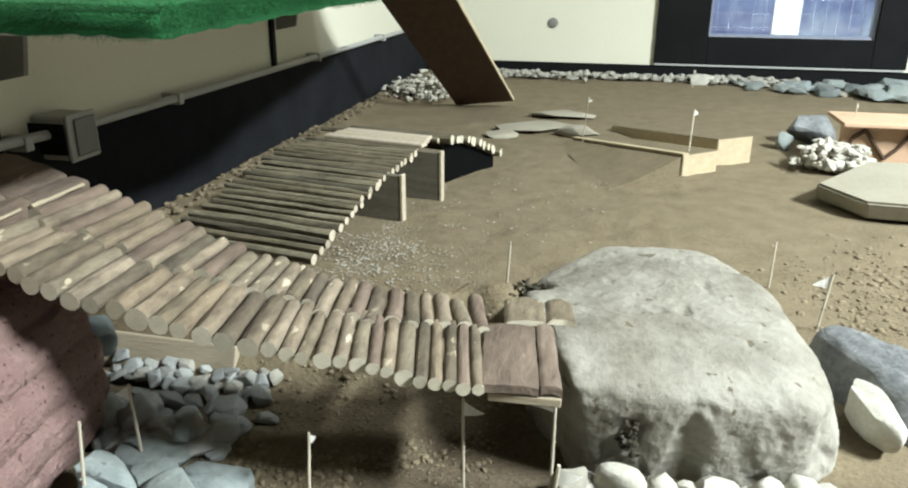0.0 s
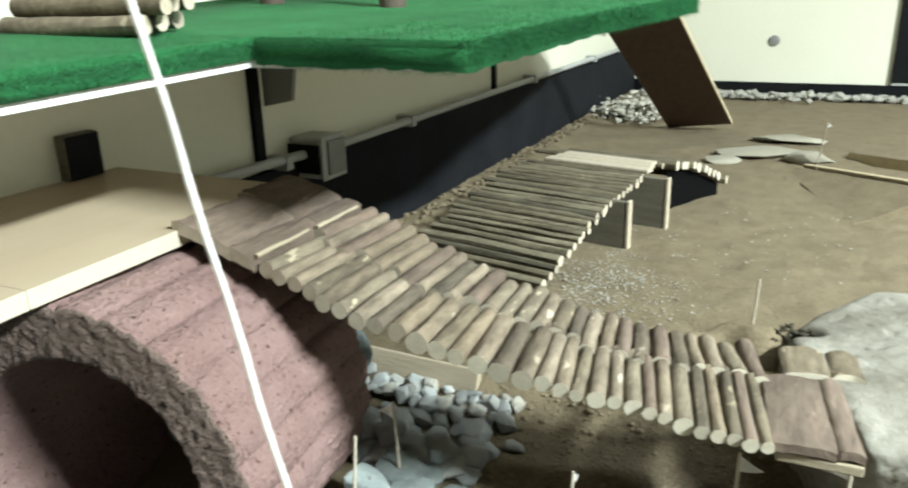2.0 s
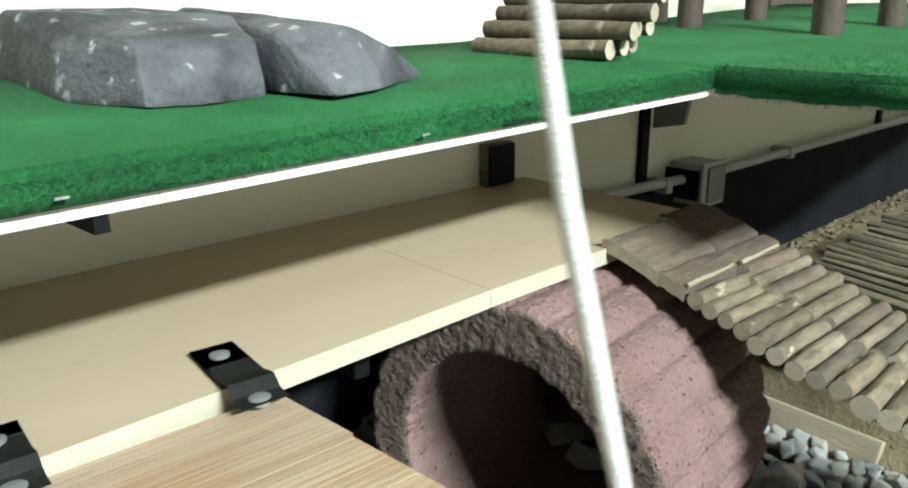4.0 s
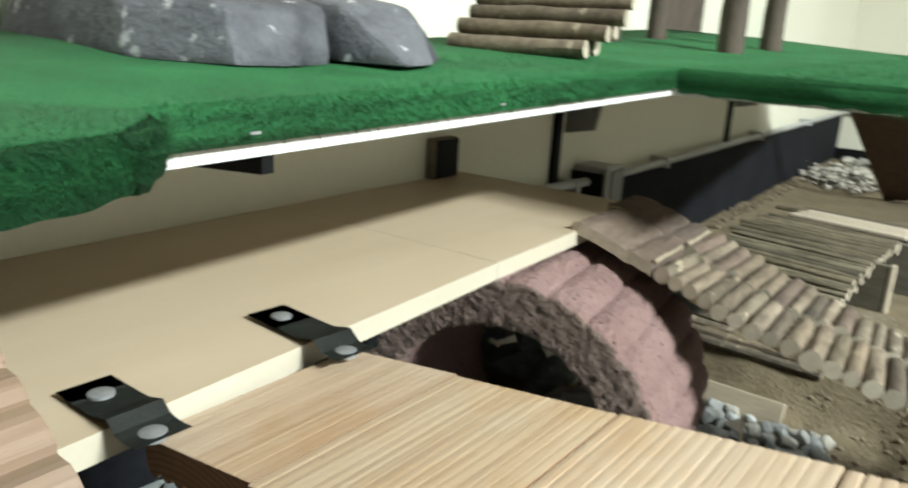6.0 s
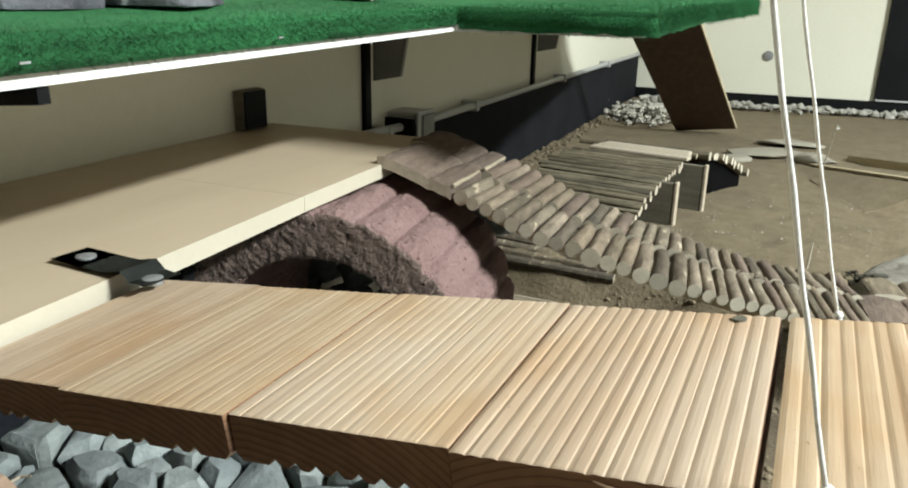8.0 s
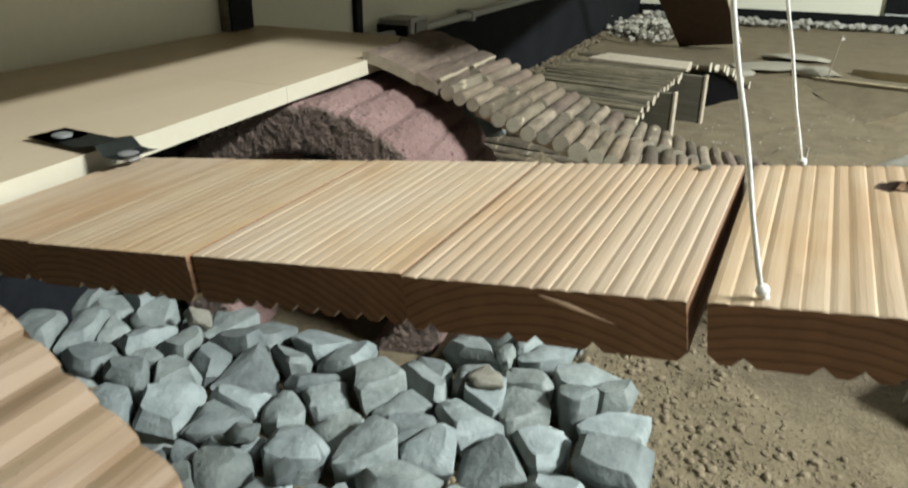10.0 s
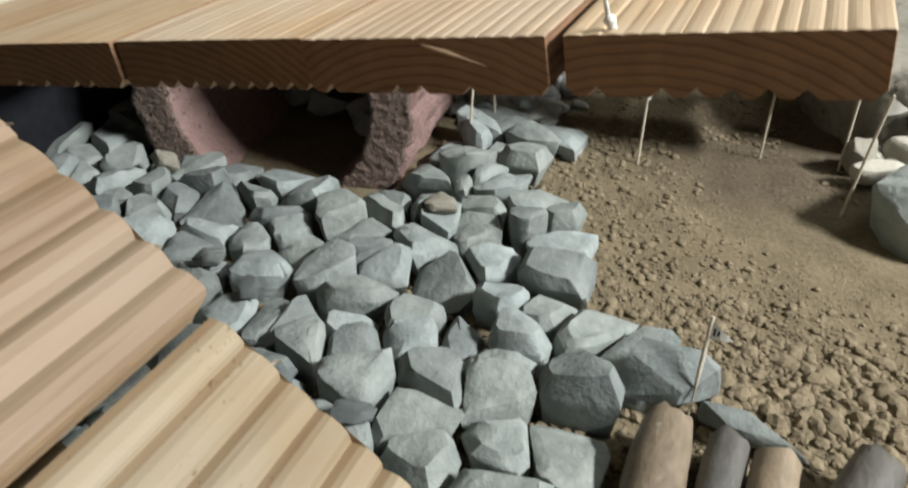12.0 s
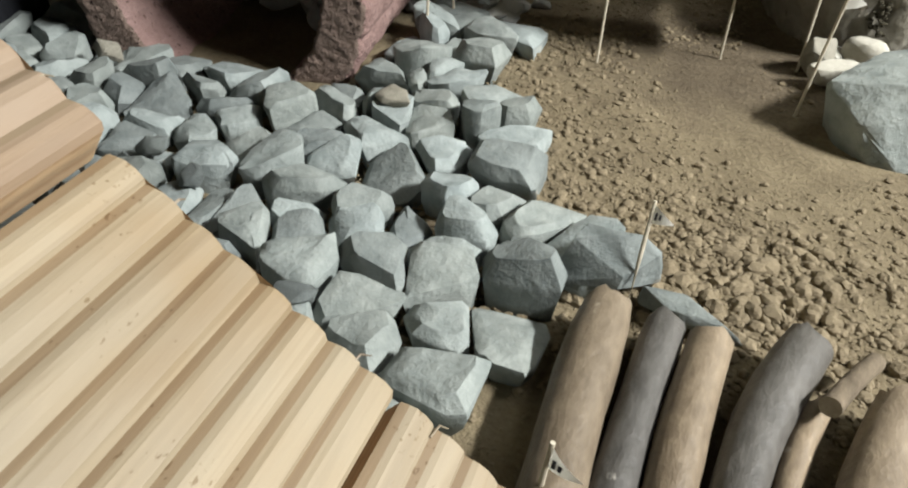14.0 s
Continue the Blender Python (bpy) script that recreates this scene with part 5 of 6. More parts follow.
for i, (x, y, s) in enumerate(((0.845, 0.17, 0.022), (0.885, 0.165, 0.018), (0.915, 0.182, 0.014), (0.95, 0.185, 0.022), (0.985, 0.19, 0.016), (1.02, 0.192, 0.026), (1.055, 0.20, 0.014), (1.085, 0.205, 0.022), (1.13, 0.215, 0.024), (1.165, 0.225, 0.016), (0.93, 0.155, 0.015), (1.0, 0.16, 0.018))):
    lay_rock("pebble", 700 + i, x, y, 0.0, s * 1.2, s, s * 0.8, 37 * i, M["pale_stone"], "small white pebble along the front of the boulder", "pebble", "white pebbles", subdiv=2)

# flat stones, slab and wooden obstacles farther back
for i, (x, y, sx, sy, sz, a) in enumerate(((0.50, 2.55, 0.20, 0.13, 0.022, 20), (0.70, 2.46, 0.10, 0.09, 0.028, -15), (0.40, 2.38, 0.09, 0.07, 0.018, 40), (0.60, 2.87, 0.17, 0.10, 0.022, 5))):
    lay_rock("flat_stone", 720 + i, x, y, -0.008, sx, sy, sz * 1.4, a, M["slab"], "flat grey-brown stone set in the earth", "stone", "flat stones", subdiv=3)
sl = bmesh.new()
f = sl.faces.new([sl.verts.new(p) for p in ((1.445, 1.66, 0.06), (1.54, 1.50, 0.055), (1.80, 1.46, 0.06), (2.02, 1.62, 0.07), (1.98, 1.93, 0.075), (1.66, 1.95, 0.068))])
ex = bmesh.ops.extrude_face_region(sl, geom=[f])["geom"]
bmesh.ops.translate(sl, verts=[v for v in ex if isinstance(v, bmesh.types.BMVert)], vec=(0.01, 0.02, -0.055))
bmesh.ops.bevel(sl, geom=list(sl.edges), offset=0.008, segments=2, affect="EDGES")
solo("stone_slab", sl, M["slab"], (1.7, 1.7, 0.0), "flat beige stone slab propped on the earth", "slab")
for k, (x0, y0) in enumerate(((1.5, 1.7), (1.9, 1.75))):
    lay_rock("stone", 735 + k, x0, y0, -0.01, 0.05, 0.05, 0.03, 20 * k, M["slate"], "grey stone under the slab", "stone", "stones under the slab", subdiv=2)


def wedge(name, p, q, width, h0, h1, label):
    """A wedge-shaped wooden ramp, low at p and high at q."""
    p, q = Vector(p), Vector(q)
    d = (q - p).normalized()
    n = Vector((-d.y, d.x, 0)) * width
    ob = thing(name, ((p + q) / 2)[:], label, "wooden ramp", "wooden ramps")
    lowz, bm = Vector((0, 0, -0.02)), bmesh.new()
    c = [p + lowz, q + lowz, q + n + lowz, p + n + lowz, p + Vector((0, 0, h0)), q + Vector((0, 0, h1)), q + n + Vector((0, 0, h1)), p + n + Vector((0, 0, h0))]
    v = [bm.verts.new(x) for x in c]
    for idx in ((0, 3, 2, 1), (4, 5, 6, 7), (0, 1, 5, 4), (1, 2, 6, 5), (2, 3, 7, 6), (3, 0, 4, 7)):
        bm.faces.new([v[k] for k in idx])
    bmesh.ops.bevel(bm, geom=list(bm.edges), offset=0.003, segments=1, affect="EDGES")
    bm.normal_update()
    for f in bm.faces:
        f.material_index = 1 if f.normal.z > 0.7 else 0
    part("body", bm, [M["raw_wood"], M["earth"]], ob)
    return ob


low = wedge("wooden_ramp", (0.69, 2.36, 0), (1.085, 1.90, 0), 0.16, 0.008, 0.068, "wedge of pale timber half covered in earth")
wedge("wooden_ramp", (0.84, 2.62, 0), (1.215, 2.10, 0), 0.16, 0.015, 0.085, "taller wedge of pale timber half covered in earth")

fill = bmesh.new()
rows = []
p, q = Vector((0.69, 2.36, 0)), Vector((1.085, 1.90, 0))
out = Vector((-(q - p).y, (q - p).x, 0)).normalized() * -0.30
for k in range(15):
    t = k / 14
    c = p.lerp(q, t) + out * 0.04
    h = 0.008 + 0.060 * t - 0.008
    rows.append([fill.verts.new(c + out * u * (0.2 + 0.8 * t) + Vector((0, 0, max(h * (1 - u) ** 1.3, -0.01) + 0.003 * noise.noise((c + out * u) * 18) - 0.012 * u))) for u in (0.0, 0.15, 0.35, 0.6, 0.8, 1.0)])
for a, b in zip(rows, rows[1:]):
    for k in range(5):
        fill.faces.new((a[k], a[k + 1], b[k + 1], b[k]))
foot = [fill.verts.new(v.co - Vector((0, 0, v.co.z + 0.02))) for v in rows[-1]]
for k in range(5):
    fill.faces.new((rows[-1][k], rows[-1][k + 1], foot[k + 1], foot[k]))
strip = bmesh.new()
across = Vector((-(q - p).y, (q - p).x, 0)).normalized()
v = [strip.verts.new(a + across * w + Vector((0, 0, h + dz))) for dz in (-0.004, 0.004) for a, h in ((p, 0.008), (q, 0.068)) for w in (-0.004, 0.022)]
for idx in ((0, 1, 3, 2), (4, 6, 7, 5), (0, 4, 5, 1), (2, 3, 7, 6), (0, 2, 6, 4), (1, 5, 7, 3)):
    strip.faces.new([v[k] for k in idx])
bmesh.ops.recalc_face_normals(strip, faces=strip.faces)
part("edge_strip", strip, M["raw_wood"], low, "bare upper edge of the timber")
part("earth_fill", fill, M["earth"], low, "dry earth banked against the timber", smooth="sharp")

zig = thing("zigzag_board", (1.78, 2.22, 0.0), "peach wooden board with a brown zigzag of sticks", "board")
part("board", box(1.64, 2.15, 2.215, 2.235, -0.01, 0.135, 0.003), M["peach_wood"], zig)
pts = [(1.66, 0.03), (1.675, 0.085), (1.715, 0.12), (1.79, 0.02), (1.83, 0.06), (1.865, 0.118), (1.94, 0.02), (1.99, 0.11), (2.06, 0.02)]
for (xa, za), (xb, zb) in zip(pts, pts[1:]):
    part("zigzag_stick", rod([(xa, 2.208, za), (xb, 2.208, zb)], [0.007, 0.007], 8, 0), M["brown_stick"], zig)
part("top_board", box(1.63, 2.16, 2.16, 2.40, 0.1355, 0.150, 0.003), M["peach_wood"], zig)
for i in range(9):
    a = random.Random(740 + i)
    lay_rock("stone", 740 + i, 1.57 + 0.055 * (i % 5) + a.uniform(-0.02, 0.02), 2.10 + 0.07 * (i // 5) - 0.02 * (i % 5), -0.005, 0.035, 0.03, 0.045, 50 * i, M["pale_stone"], "rough white stone heaped by the board", "stone", "white stones", subdiv=2)
lay_rock("stone", 760, 1.62, 2.52, -0.01, 0.10, 0.07, 0.085, 10, M["blue_rock"], "blue-grey stone behind the board", "stone", subdiv=3)
lay_rock("stone", 761, 1.50, 2.42, -0.01, 0.05, 0.05, 0.05, 60, M["slate"], "blue-grey stone behind the board", "stone", subdiv=3)

# white crumbled heap by the plank
for i in range(16):
    a = random.Random(770 + i)
    lay_rock("chalk_lump", 770 + i, -0.15 + a.gauss(0, 0.075), 3.32 + a.gauss(0, 0.06), 0.0 + 0.055 * (i % 3) * (i < 9), 0.03, 0.027, 0.03, a.uniform(0, 360), M["pale_stone"], "rough white lump in a heap by the plank", "lump", "white lumps", subdiv=2)

# ---- stones ----
def stone_field(spots, group, label, mats, seed, flat=1.0):
    """Angular stones, each a thing of its own, on a few shared meshes."""
    r = random.Random(seed)
    kinds = []
    for k in range(14):
        bm = broken_stone(seed * 50 + k)
        kinds.append(mesh_of("stone", bm, r.choice(mats), Vector((0, 0, 0)), "sharp"))
    for x, y, z, s in spots:
        ob = new("stone", r.choice(kinds))
        ob.matrix_world = pose(x, y, z, r.uniform(-14, 14), r.uniform(-14, 14), r.uniform(0, 360)) @ Matrix.Diagonal((s, s, s * flat, 1))
        tagged(ob, label, "stone", group)


def packed(inside, x0, x1, y0, y1, step, seed, jitter=0.3):
    r = random.Random(seed)
    out = []
    j, y = 0, y0
    while y < y1:
        x = x0 + (step / 2 if j % 2 else 0)
        while x < x1:
            a, b = x + r.uniform(-jitter, jitter) * step, y + r.uniform(-jitter, jitter) * step
            if inside(a, b):
                out.append((a, b, r))
            x += step
        y += step * 0.86
        j += 1
    return out


def under_bridge(x, y):
    edge = along(y, (-0.85, -0.7, -0.52, -0.46, -0.3, 0.0, 0.14), (0.50, 0.53, 0.57, 0.62, 0.50, 0.40, 0.35))
    in_ring = -0.27 < x < 0.215 and -0.235 < y < 0.18
    return x < edge and y < 0.14 and not in_ring


def clipped(poly, mx, my, nx, ny):
    """The part of a polygon on the near side of a line through (mx, my) with the normal (nx, ny)."""
    out = []
    for (ax, ay), (bx, by) in zip(poly, poly[1:] + poly[:1]):
        da, db = (ax - mx) * nx + (ay - my) * ny, (bx - mx) * nx + (by - my) * ny
        if da <= 0:
            out.append((ax, ay))
        if da * db < 0:
            t = da / (da - db)
            out.append((ax + (bx - ax) * t, ay + (by - ay) * t))
    return out


def flat_stone_mesh(poly, height, seed):
    """A split stone on a polygon: chipped corners, a rough flat top that tilts, sides that draw in below."""
    r = random.Random(seed)
    q = []
    for (ax, ay), (bx, by) in zip(poly, poly[1:] + poly[:1]):
        c = r.uniform(0.08, 0.26)
        q += [(ax + (bx - ax) * c, ay + (by - ay) * c), (bx + (ax - bx) * c, by + (ay - by) * c)]
    poly = q if len(q) < 22 else poly
    tx, ty = r.gauss(0, 0.18), r.gauss(0, 0.18)
    sx, sy = r.gauss(0, 0.006), r.gauss(0, 0.006)
    crest = r.uniform(0.5, 0.9)
    bm = bmesh.new()
    rings = []
    for scale, level in ((0.70, -1.0), (0.96, 0.35), (1.0, crest - 0.04), (0.97, crest + 0.05), (0.70, 1.0), (0.3, 1.02)):
        ring = []
        for k, (x, y) in enumerate(poly):
            chip = 1 - (0.17 * max(0.0, noise.noise(Vector((k * 0.9, seed * 1.7, level))) + 0.2) if scale > 0.6 else 0)
            px, py = x * scale * chip + sx * (level - 0.5), y * scale * chip + sy * (level - 0.5)
            z = height * level + (px * tx + py * ty) * max(level, 0) + 0.0075 * noise.noise(Vector((px * 32, py * 32, seed))) + 0.002 * noise.noise(Vector((px * 130, py * 130, seed + level)))
            ring.append(bm.verts.new((px, py, z)))
        rings.append(ring)
    n = len(poly)
    for a, b in zip(rings, rings[1:]):
        for k in range(n):
            bm.faces.new((a[k], a[(k + 1) % n], b[(k + 1) % n], b[k]))
    bm.faces.new(rings[-1])
    bm.faces.new(rings[0][::-1])
    return bm


def fitted_stones(points, step, group, label, mats, seed, low, high):
    """Stones that lie close together, each on its own cell of the plan."""
    r = random.Random(seed)
    for i, (x, y, _) in enumerate(points):
        cell = [(x - step, y - step), (x + step, y - step), (x + step, y + step), (x - step, y + step)]
        for j, (u, v, _) in enumerate(points):
            if j != i and abs(u - x) < step * 2.2 and abs(v - y) < step * 2.2:
                cell = clipped(cell, (x + u) / 2, (y + v) / 2, u - x, v - y)
        if len(cell) < 3:
            continue
        shrink = r.choice((0.86, 0.93, 0.97, 1.0)) * r.uniform(0.97, 1.03)
        bm = flat_stone_mesh([((a - x) * shrink, (b - y) * shrink) for a, b in cell], r.uniform(low, high), seed + i)
        ob = solo("stone", bm, r.choice(mats), (0, 0, 0), label, "stone", group, smooth="sharp")
        ob.location = (x, y, ground_height(x, y) + r.uniform(-0.006, 0.008))


spots = packed(under_bridge, -0.36, 0.68, -0.85, 0.14, 0.066, 5, 0.46)
fitted_stones([p for k, p in enumerate(spots) if k % 9 != 2], 0.054, "grey stones under the drawbridge", "angular blue-grey slate stone packed on the earth",
              [M["slate"]], 3, 0.028, 0.052)
stone_field([(x, y, ground_height(x, y) + 0.038, r.uniform(0.018, 0.03)) for x, y, r in packed(under_bridge, -0.36, 0.60, -0.80, 0.10, 0.24, 8, 0.5)],
            "grey stones under the drawbridge", "small angular grey stone lying on larger ones", [M["slate"], M["slate_brown"]], 4)
stone_field([(x, y, ground_height(x, y) - 0.003, r.uniform(0.016, 0.045) * (1 if y < 0.3 else 0.6)) for x, y, r in packed(lambda x, y: x < 0.36 - max(0, y - 0.25) * 0.5, 0.12, 0.36, 0.14, 0.352, 0.043, 6)],
            "grey stones beside the planter ring", "rounded grey stone in a heap beside the planter ring", [M["grey_pebble"]], 5)
stone_field([(x, y, 0.0, r.uniform(0.013, 0.024)) for x, y, r in packed(lambda x, y: True, 0.04, 0.33, 0.305, 0.362, 0.026, 7)],
            "pale pebbles below the ramp", "small pale pebble below the log ramp", [M["pale_stone"], M["grey_pebble"]], 6)
stone_field([(x, y, ground_height(x, y) - 0.002 + 0.025 * r.random() * (x - 1.6), r.uniform(0.06, 0.105)) for x, y, r in packed(lambda x, y: y > 4.1 - (x - 1.35) * 0.55 and y > 3.4, 1.5, 3.2, 3.35, 4.2, 0.125, 9)],
            "blue-grey stones by the back wall", "angular blue-grey stone heaped by the back wall", [M["slate"], M["slate"], M["slate_brown"]], 7, 0.6)
# paler stones than outside, in place of the light inside the ring
for i, (x, y, z, s) in enumerate(((0.07, -0.02, 0.0, 0.045), (0.02, 0.06, 0.0, 0.055), (0.085, 0.06, 0.01, 0.045), (-0.05, 0.05, 0.0, 0.05), (0.04, 0.13, 0.0, 0.06), (-0.06, 0.14, 0.0, 0.055), (-0.13, 0.08, 0.0, 0.05), (0.05, 0.075, 0.055, 0.045), (-0.01, 0.115, 0.05, 0.05), (0.03, 0.13, 0.095, 0.04))):
    lay_rock("stone", 800 + i, x, y, z, s, s * 0.8, s * 0.7, 70 * i, M["grey_pebble"], "grey stone lying inside the planter ring", "stone", "stones in the ring", subdiv=2)
heap = [(-0.31 + 0.085 * k + 0.03 * (j % 2), 0.225 + 0.022 * j, 0.066 * j) for j in range(4) for k in range(5)]
for i, (x, y, z) in enumerate(heap):
    s = 0.064 + 0.012 * ((i * 7) % 5) / 4
    lay_rock("stone", 870 + i, x, y, z, s, s * 0.8, s * 0.75, 47 * i, M["slate"], "grey stone heaped behind the planter ring", "stone", "stones behind the ring", subdiv=2)
lay_rock("stone", 790, 1.34, 4.10, -0.01, 0.10, 0.07, 0.05, 25, M["pale_stone"], "pointed white stone against the back wall", "stone", subdiv=3)
rr = np.random.default_rng(12)
scatter("pebbles", [(x, 4.235 - abs(rr.normal(0, 0.07)), rr.uniform(0, 0.03), rr.uniform(0.012, 0.032)) for x in rr.uniform(-0.3, 1.9, 420)], M["pale_stone"], "pale pebbles strewn along the back wall", "pebbles", 1)
scatter("white_gravel", [(1.60 + rr.normal(0, 0.05), 2.13 + rr.normal(0, 0.04), rr.uniform(0, 0.075), rr.uniform(0.010, 0.024)) for _ in range(200)]
        + [(-0.15 + rr.normal(0, 0.10), 3.30 + rr.normal(0, 0.09), rr.uniform(0, 0.09), rr.uniform(0.006, 0.018)) for _ in range(420)], M["pale_stone"], "rough white gravel heaped on the earth", "gravel", 5)
scatter("earth_crumbs", [(x, y, 0.02, rr.uniform(0.005, 0.013)) for x, y in zip(rr.uniform(-0.37, -0.30, 260), rr.uniform(0.95, 3.2, 260))], M["clod"], "earth crumbs along the black liner", "earth crumbs", 6)
scatter("gravel", [(0.31 + rr.normal(0, 0.09), 1.0 + rr.normal(0, 0.17), ground_height(0.3, 1.0) + 0.001, rr.uniform(0.0012, 0.0032)) for _ in range(1500)]
        + [(rr.uniform(0.3, 0.85), rr.uniform(1.1, 1.75), 0.0, rr.uniform(0.0015, 0.004)) for _ in range(60)], M["gravel"], "fine pale gravel by the arched bridge", "gravel", 2)


def clods():
    out = []
    while len(out) < 15000:
        x, y = rr.uniform(0.25, 1.2), rr.uniform(-0.80, 0.16)
        track = math.exp(-((x - 0.70 + 0.25 * (y - 0.05)) / 0.10) ** 2) * along(y, (-0.35, -0.1, 0.1), (0.0, 0.8, 1.0))
        heap = math.exp(-((x - 0.82) / 0.22) ** 2 - ((y + 0.43) / 0.12) ** 2)
        d = 0.45 + 0.9 * noise.noise(Vector((x * 5, y * 5, 3.0))) + 0.5 * heap - 0.9 * track
        if rr.random() < d:
            s = 0.0014 / (rr.random() + 0.09) ** 0.66
            s = s * (1 + 1.1 * heap) if rr.random() < 0.5 else s
            out.append((x, y, ground_height(x, y) + s * 0.15, min(s, 0.012)))
    for _ in range(1700):
        x, y = rr.uniform(0.22, 0.72), rr.uniform(0.16, 0.46)
        s = 0.0013 / (rr.random() + 0.09) ** 0.62
        out.append((x, y, ground_height(x, y) + s * 0.15, min(s, 0.008)))
    for _ in range(2200):
        x, y = rr.uniform(0.3, 1.2), rr.uniform(0.1, 1.0)
        out.append((x, y, ground_height(x, y) + 0.0005, 0.0009 / (rr.random() + 0.15) ** 0.6))
    for _ in range(1800):
        x, y = 1.55 + rr.normal(0, 0.15), 0.95 + rr.normal(0, 0.14)
        out.append((x, y, ground_height(x, y), 0.0022 / (rr.random() + 0.12) ** 0.7))
    return out


loose = clods()
scatter("earth_clods", [c for c in loose if c[3] > 0.0042], M["clod"], "rounded clods of dry earth", "earth clods", 3, subdiv=2, flat=0.75, spread=(0.84, 1.16))
scatter("earth_crumbs", [c for c in loose if c[3] <= 0.0042], M["clod"], "loose crumbs of dry earth", "earth crumbs", 4)

# ---- logs laid side by side on the earth ----
LOGS = [((0.641, -0.537), (0.653, -0.83), 0.025, "log_bark", 0.004), ((0.697, -0.538), (0.687, -0.83), 0.018, "log_dark", 0.003), ((0.735, -0.548), (0.730, -0.83), 0.021, "log_bark", 0.006),
        ((0.804, -0.523), (0.772, -0.82), 0.0245, "log_dark", 0.018), ((0.822, -0.582), (0.808, -0.82), 0.0135, "log_bark", 0.012), ((0.882, -0.566), (0.856, -0.83), 0.026, "log_bark", 0.014),
        ((0.945, -0.56), (0.925, -0.84), 0.022, "log_dark", 0.012), ((1.0, -0.57), (0.98, -0.85), 0.023, "log_bark", 0.010)]
for i, ((xa, ya), (xb, yb), rad, m, bend) in enumerate(LOGS):
    rr2 = random.Random(820 + i)
    pts, radii = [], []
    for k in range(12):
        t = k / 11
        hook = bend * (1 - t) ** 3
        pts.append((xa + (xb - xa) * t + hook - bend * 0.6 * math.sin(math.pi * t), ya + (yb - ya) * t, rad * 0.95 + 0.002 * math.sin(3 * t + i)))
        radii.append(rad * (0.95 + 0.1 * math.sin(2.2 * t + i)) * (1 + 0.05 * math.sin(7.3 * t + 2 * i)) * (0.93 if k == 0 else 1))
    bm = rod(pts, radii, 20, 1, 0.055, 820 + i)
    for v in bm.verts:
        if abs(v.co.y - ya) < 0.006:
            v.co.y += 0.006 * noise.noise(v.co * 160) + 0.004 * math.sin(v.co.x * 200 + i)
    solo("log", bm, [M[m], M["cut"]], ((xa + xb) / 2, (ya + yb) / 2, 0.0), "bent smooth-barked branch laid on the earth as a log road", "log", "logs laid in a row", smooth="sharp")
solo("log", stick((0.834, -0.610, 0.043), (0.876, -0.524, 0.026), 0.0088, 0.0088, 840, 0.002, 5, 14, 0.05), [M["bark"], M["cut"]], (0.87, -0.54, 0.0), "short cut stick lying across the log road", "log", "logs laid in a row", smooth="sharp")
lay_rock("stone", 841, 0.63, -0.475, -0.005, 0.062, 0.045, 0.05, 15, M["slate"], "grey slate stone at the end of the log road", "stone", subdiv=3)
lay_rock("stone", 842, 0.715, -0.505, -0.002, 0.062, 0.022, 0.022, -20, M["slate"], "thin grey slate stone at the end of the log road", "stone", subdiv=3)

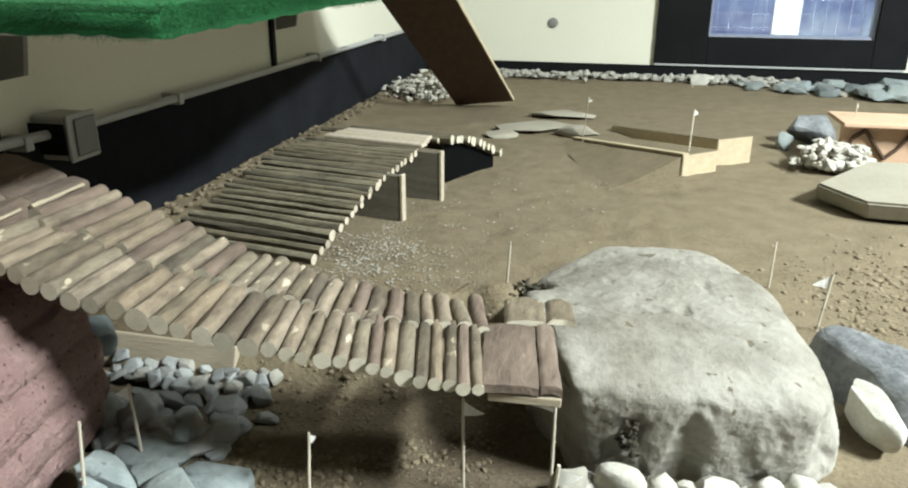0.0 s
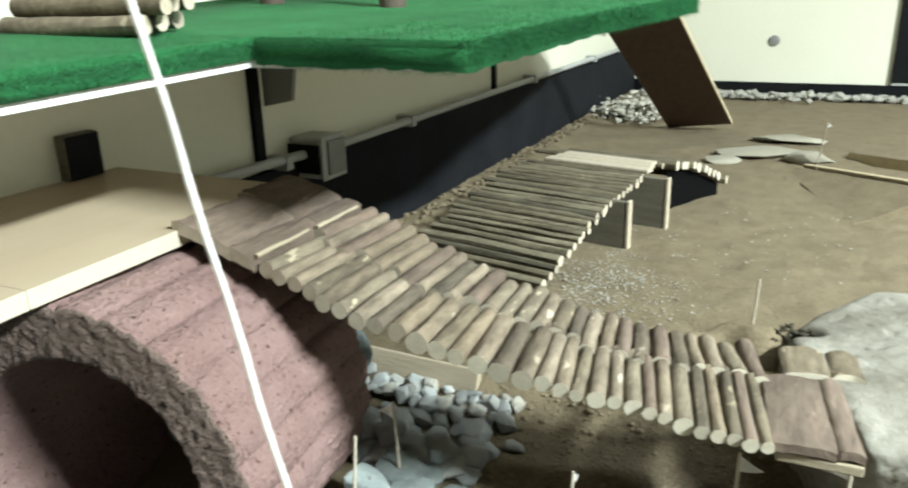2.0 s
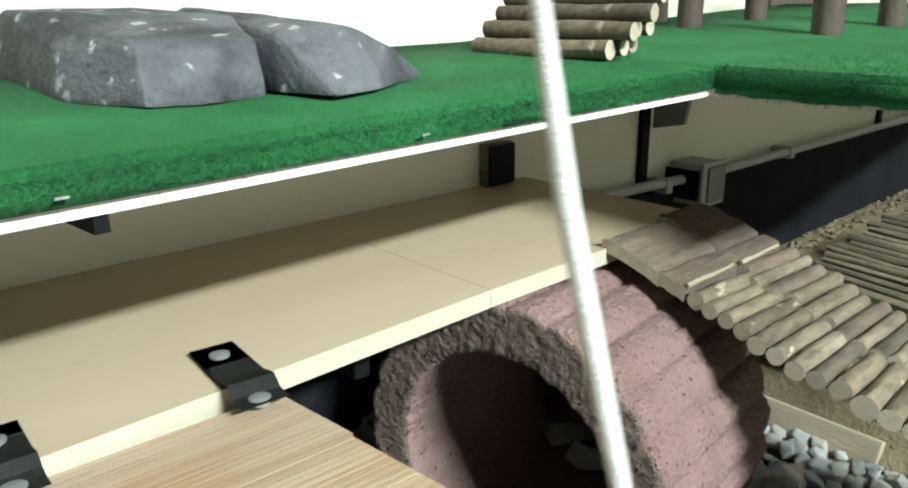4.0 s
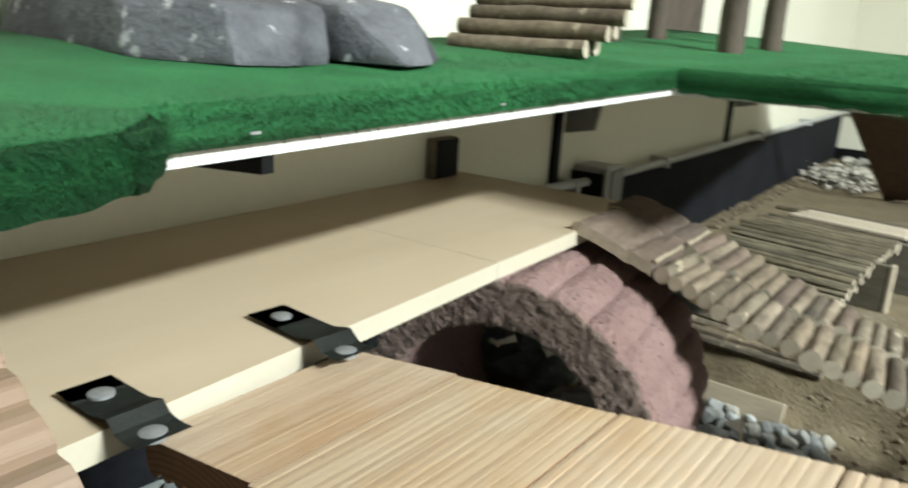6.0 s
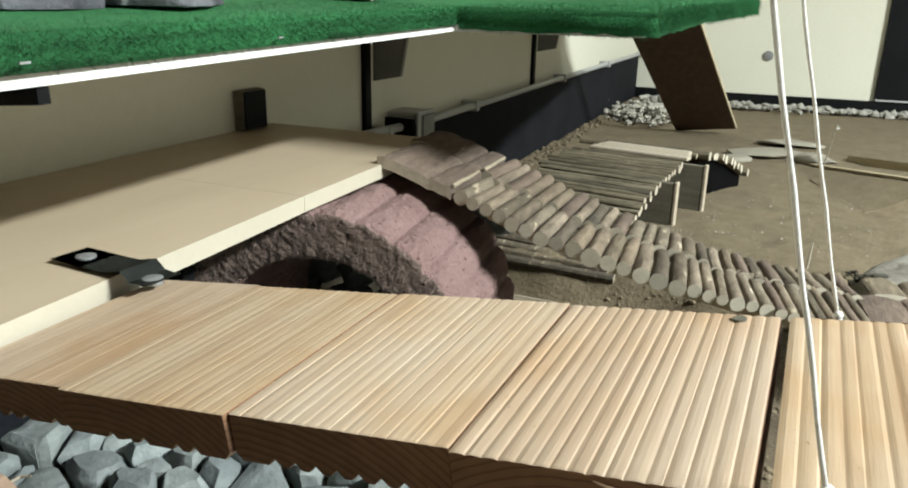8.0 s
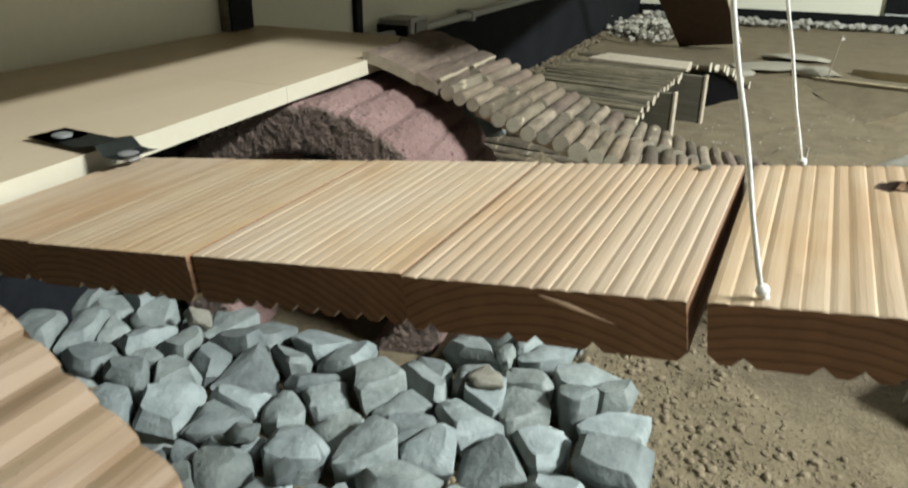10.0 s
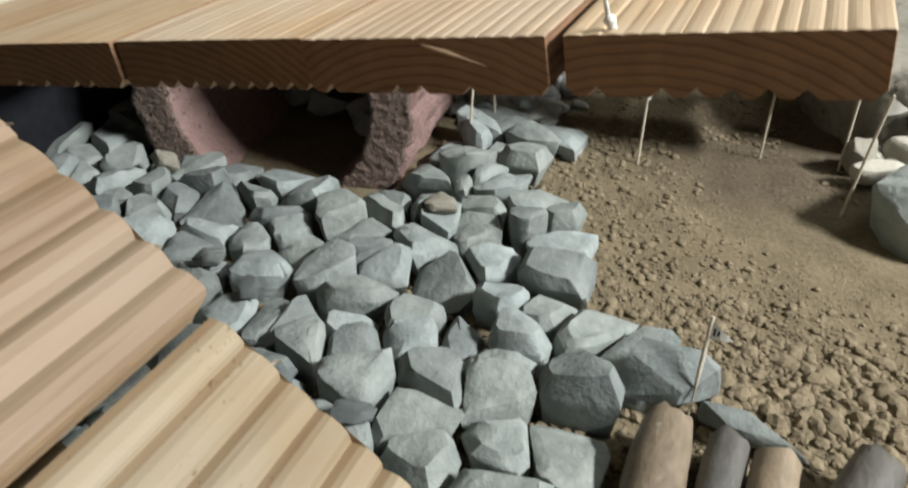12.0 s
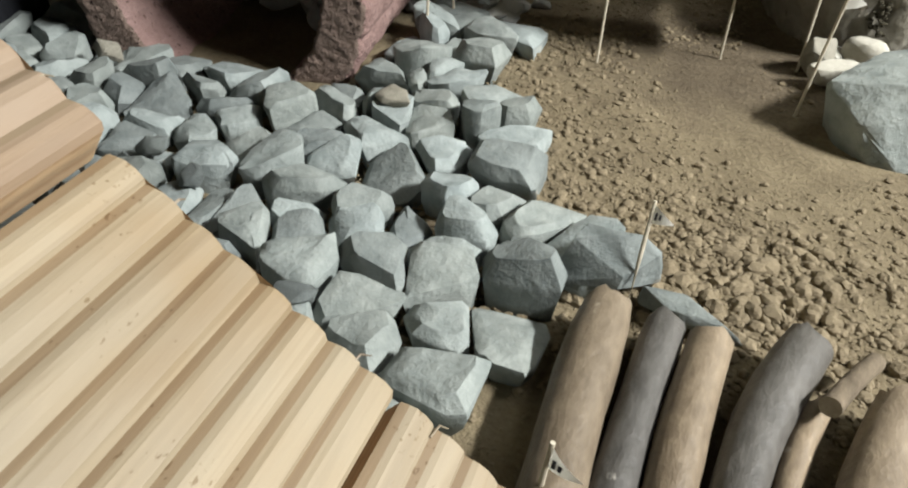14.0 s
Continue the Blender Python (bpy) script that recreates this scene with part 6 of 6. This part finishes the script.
# ---- flags ----
def flag(base, top, way, size=0.03, bars=False, pennant=True):
    base, top = Vector(base), Vector(top)
    ob = thing("flag", base[:], "small white paper pennant on a thin wooden stick" if pennant else "thin wooden marker stick pushed into the earth", "flag", "course flags")
    part("pole", rod([base - Vector((0, 0, 0.012)), base.lerp(top, 0.5), top], [0.0022, 0.0022, 0.0019], 8, 0), M["flag_pole"], ob, smooth="sharp")
    if pennant:
        way = Vector(way).normalized()
        d = (top - base).normalized()
        t = top - d * 0.003
        n = way.cross(d).normalized() * 0.0006
        bm = bmesh.new()
        rows = []
        for k in range(7):
            u = k / 6
            sag = way * size * u - d * (size * 0.25 * u) + n * 4 * math.sin(u * 3.0)
            half = size * 0.42 * (1 - u) + 0.0006
            mid = t - d * size * 0.42
            rows.append([bm.verts.new(mid + sag + d * half + n), bm.verts.new(mid + sag - d * half + n)])
        for a, b in zip(rows, rows[1:]):
            bm.faces.new((a[0], a[1], b[1], b[0]))
        bmesh.ops.solidify(bm, geom=list(bm.faces), thickness=0.0007)
        pen = part("pennant", bm, M["flag_white"], ob)
        if bars:
            for sgn in (-1, 1):
                for q in (0.0, 0.35):
                    bb = bmesh.new()
                    c = mid + way * size * (0.22 + q * 0.5) - d * size * 0.06
                    o = n * (2.6 * sgn) + n * 4 * math.sin((0.22 + q * 0.5) * 3.0) + n
                    e = way * size * 0.05
                    g = d * size * (0.17 if q == 0 else 0.12)
                    bb.faces.new([bb.verts.new(c + o + s1 * e + s2 * g) for s1, s2 in ((-1, -1), (1, -1), (1, 1), (-1, 1))])
                    bmesh.ops.solidify(bb, geom=list(bb.faces), thickness=0.0003)
                    part("bar", bb, M["ink"], pen, "dark printed bar")
    return ob


G = -0.008
flag((0.506, 0.060, G), (0.508, 0.072, 0.108), (0.2, 1, 0), 0.014)
flag((0.688, 0.160, G), (0.690, 0.142, 0.140), (1, 0.1, 0), 0.028)
flag((0.806, 0.150, G), (0.807, 0.143, 0.161), (-1, 0.1, 0), 0.030)
flag((0.807, -0.005, 0.0), (0.823, -0.027, 0.181), (0.85, 0.5, 0), 0.030)
flag((0.250, 0.093, 0.015), (0.241, 0.099, 0.128), (-1, 0.2, 0), 0.03)
flag((0.654, 0.784, G), (0.66, 0.79, 0.12), (0, 1, 0), pennant=False)
flag((1.212, 0.974, G), (1.219, 1.0, 0.09), (-0.3, 1, 0), 0.014)
flag((1.266, 0.767, G), (1.285, 0.79, 0.105), (-1, -0.1, 0), 0.032)
flag((0.735, 2.25, 0.03), (0.753, 2.155, 0.205), (0.6, 0.8, 0), 0.024)
flag((1.105, 1.96, 0.08), (1.115, 2.02, 0.20), (0.6, 0.8, 0), 0.024)
flag((1.275, 3.94, G), (1.275, 3.94, 0.10), (0.6, 0.8, 0), 0.02)
flag((1.70, 2.30, G), (1.70, 2.30, 0.20), (0.3, 0.9, 0), 0.02)
flag((0.660, -0.512, 0.0), (0.664, -0.470, 0.105), (1, -0.1, 0), 0.022, bars=True)
flag((0.640, -0.765, 0.03), (0.646, -0.767, 0.10), (1, -0.3, 0), 0.028, bars=True)
flag((0.245, -0.02, 0.02), (0.25, -0.01, 0.14), (0, 1, 0), pennant=False)
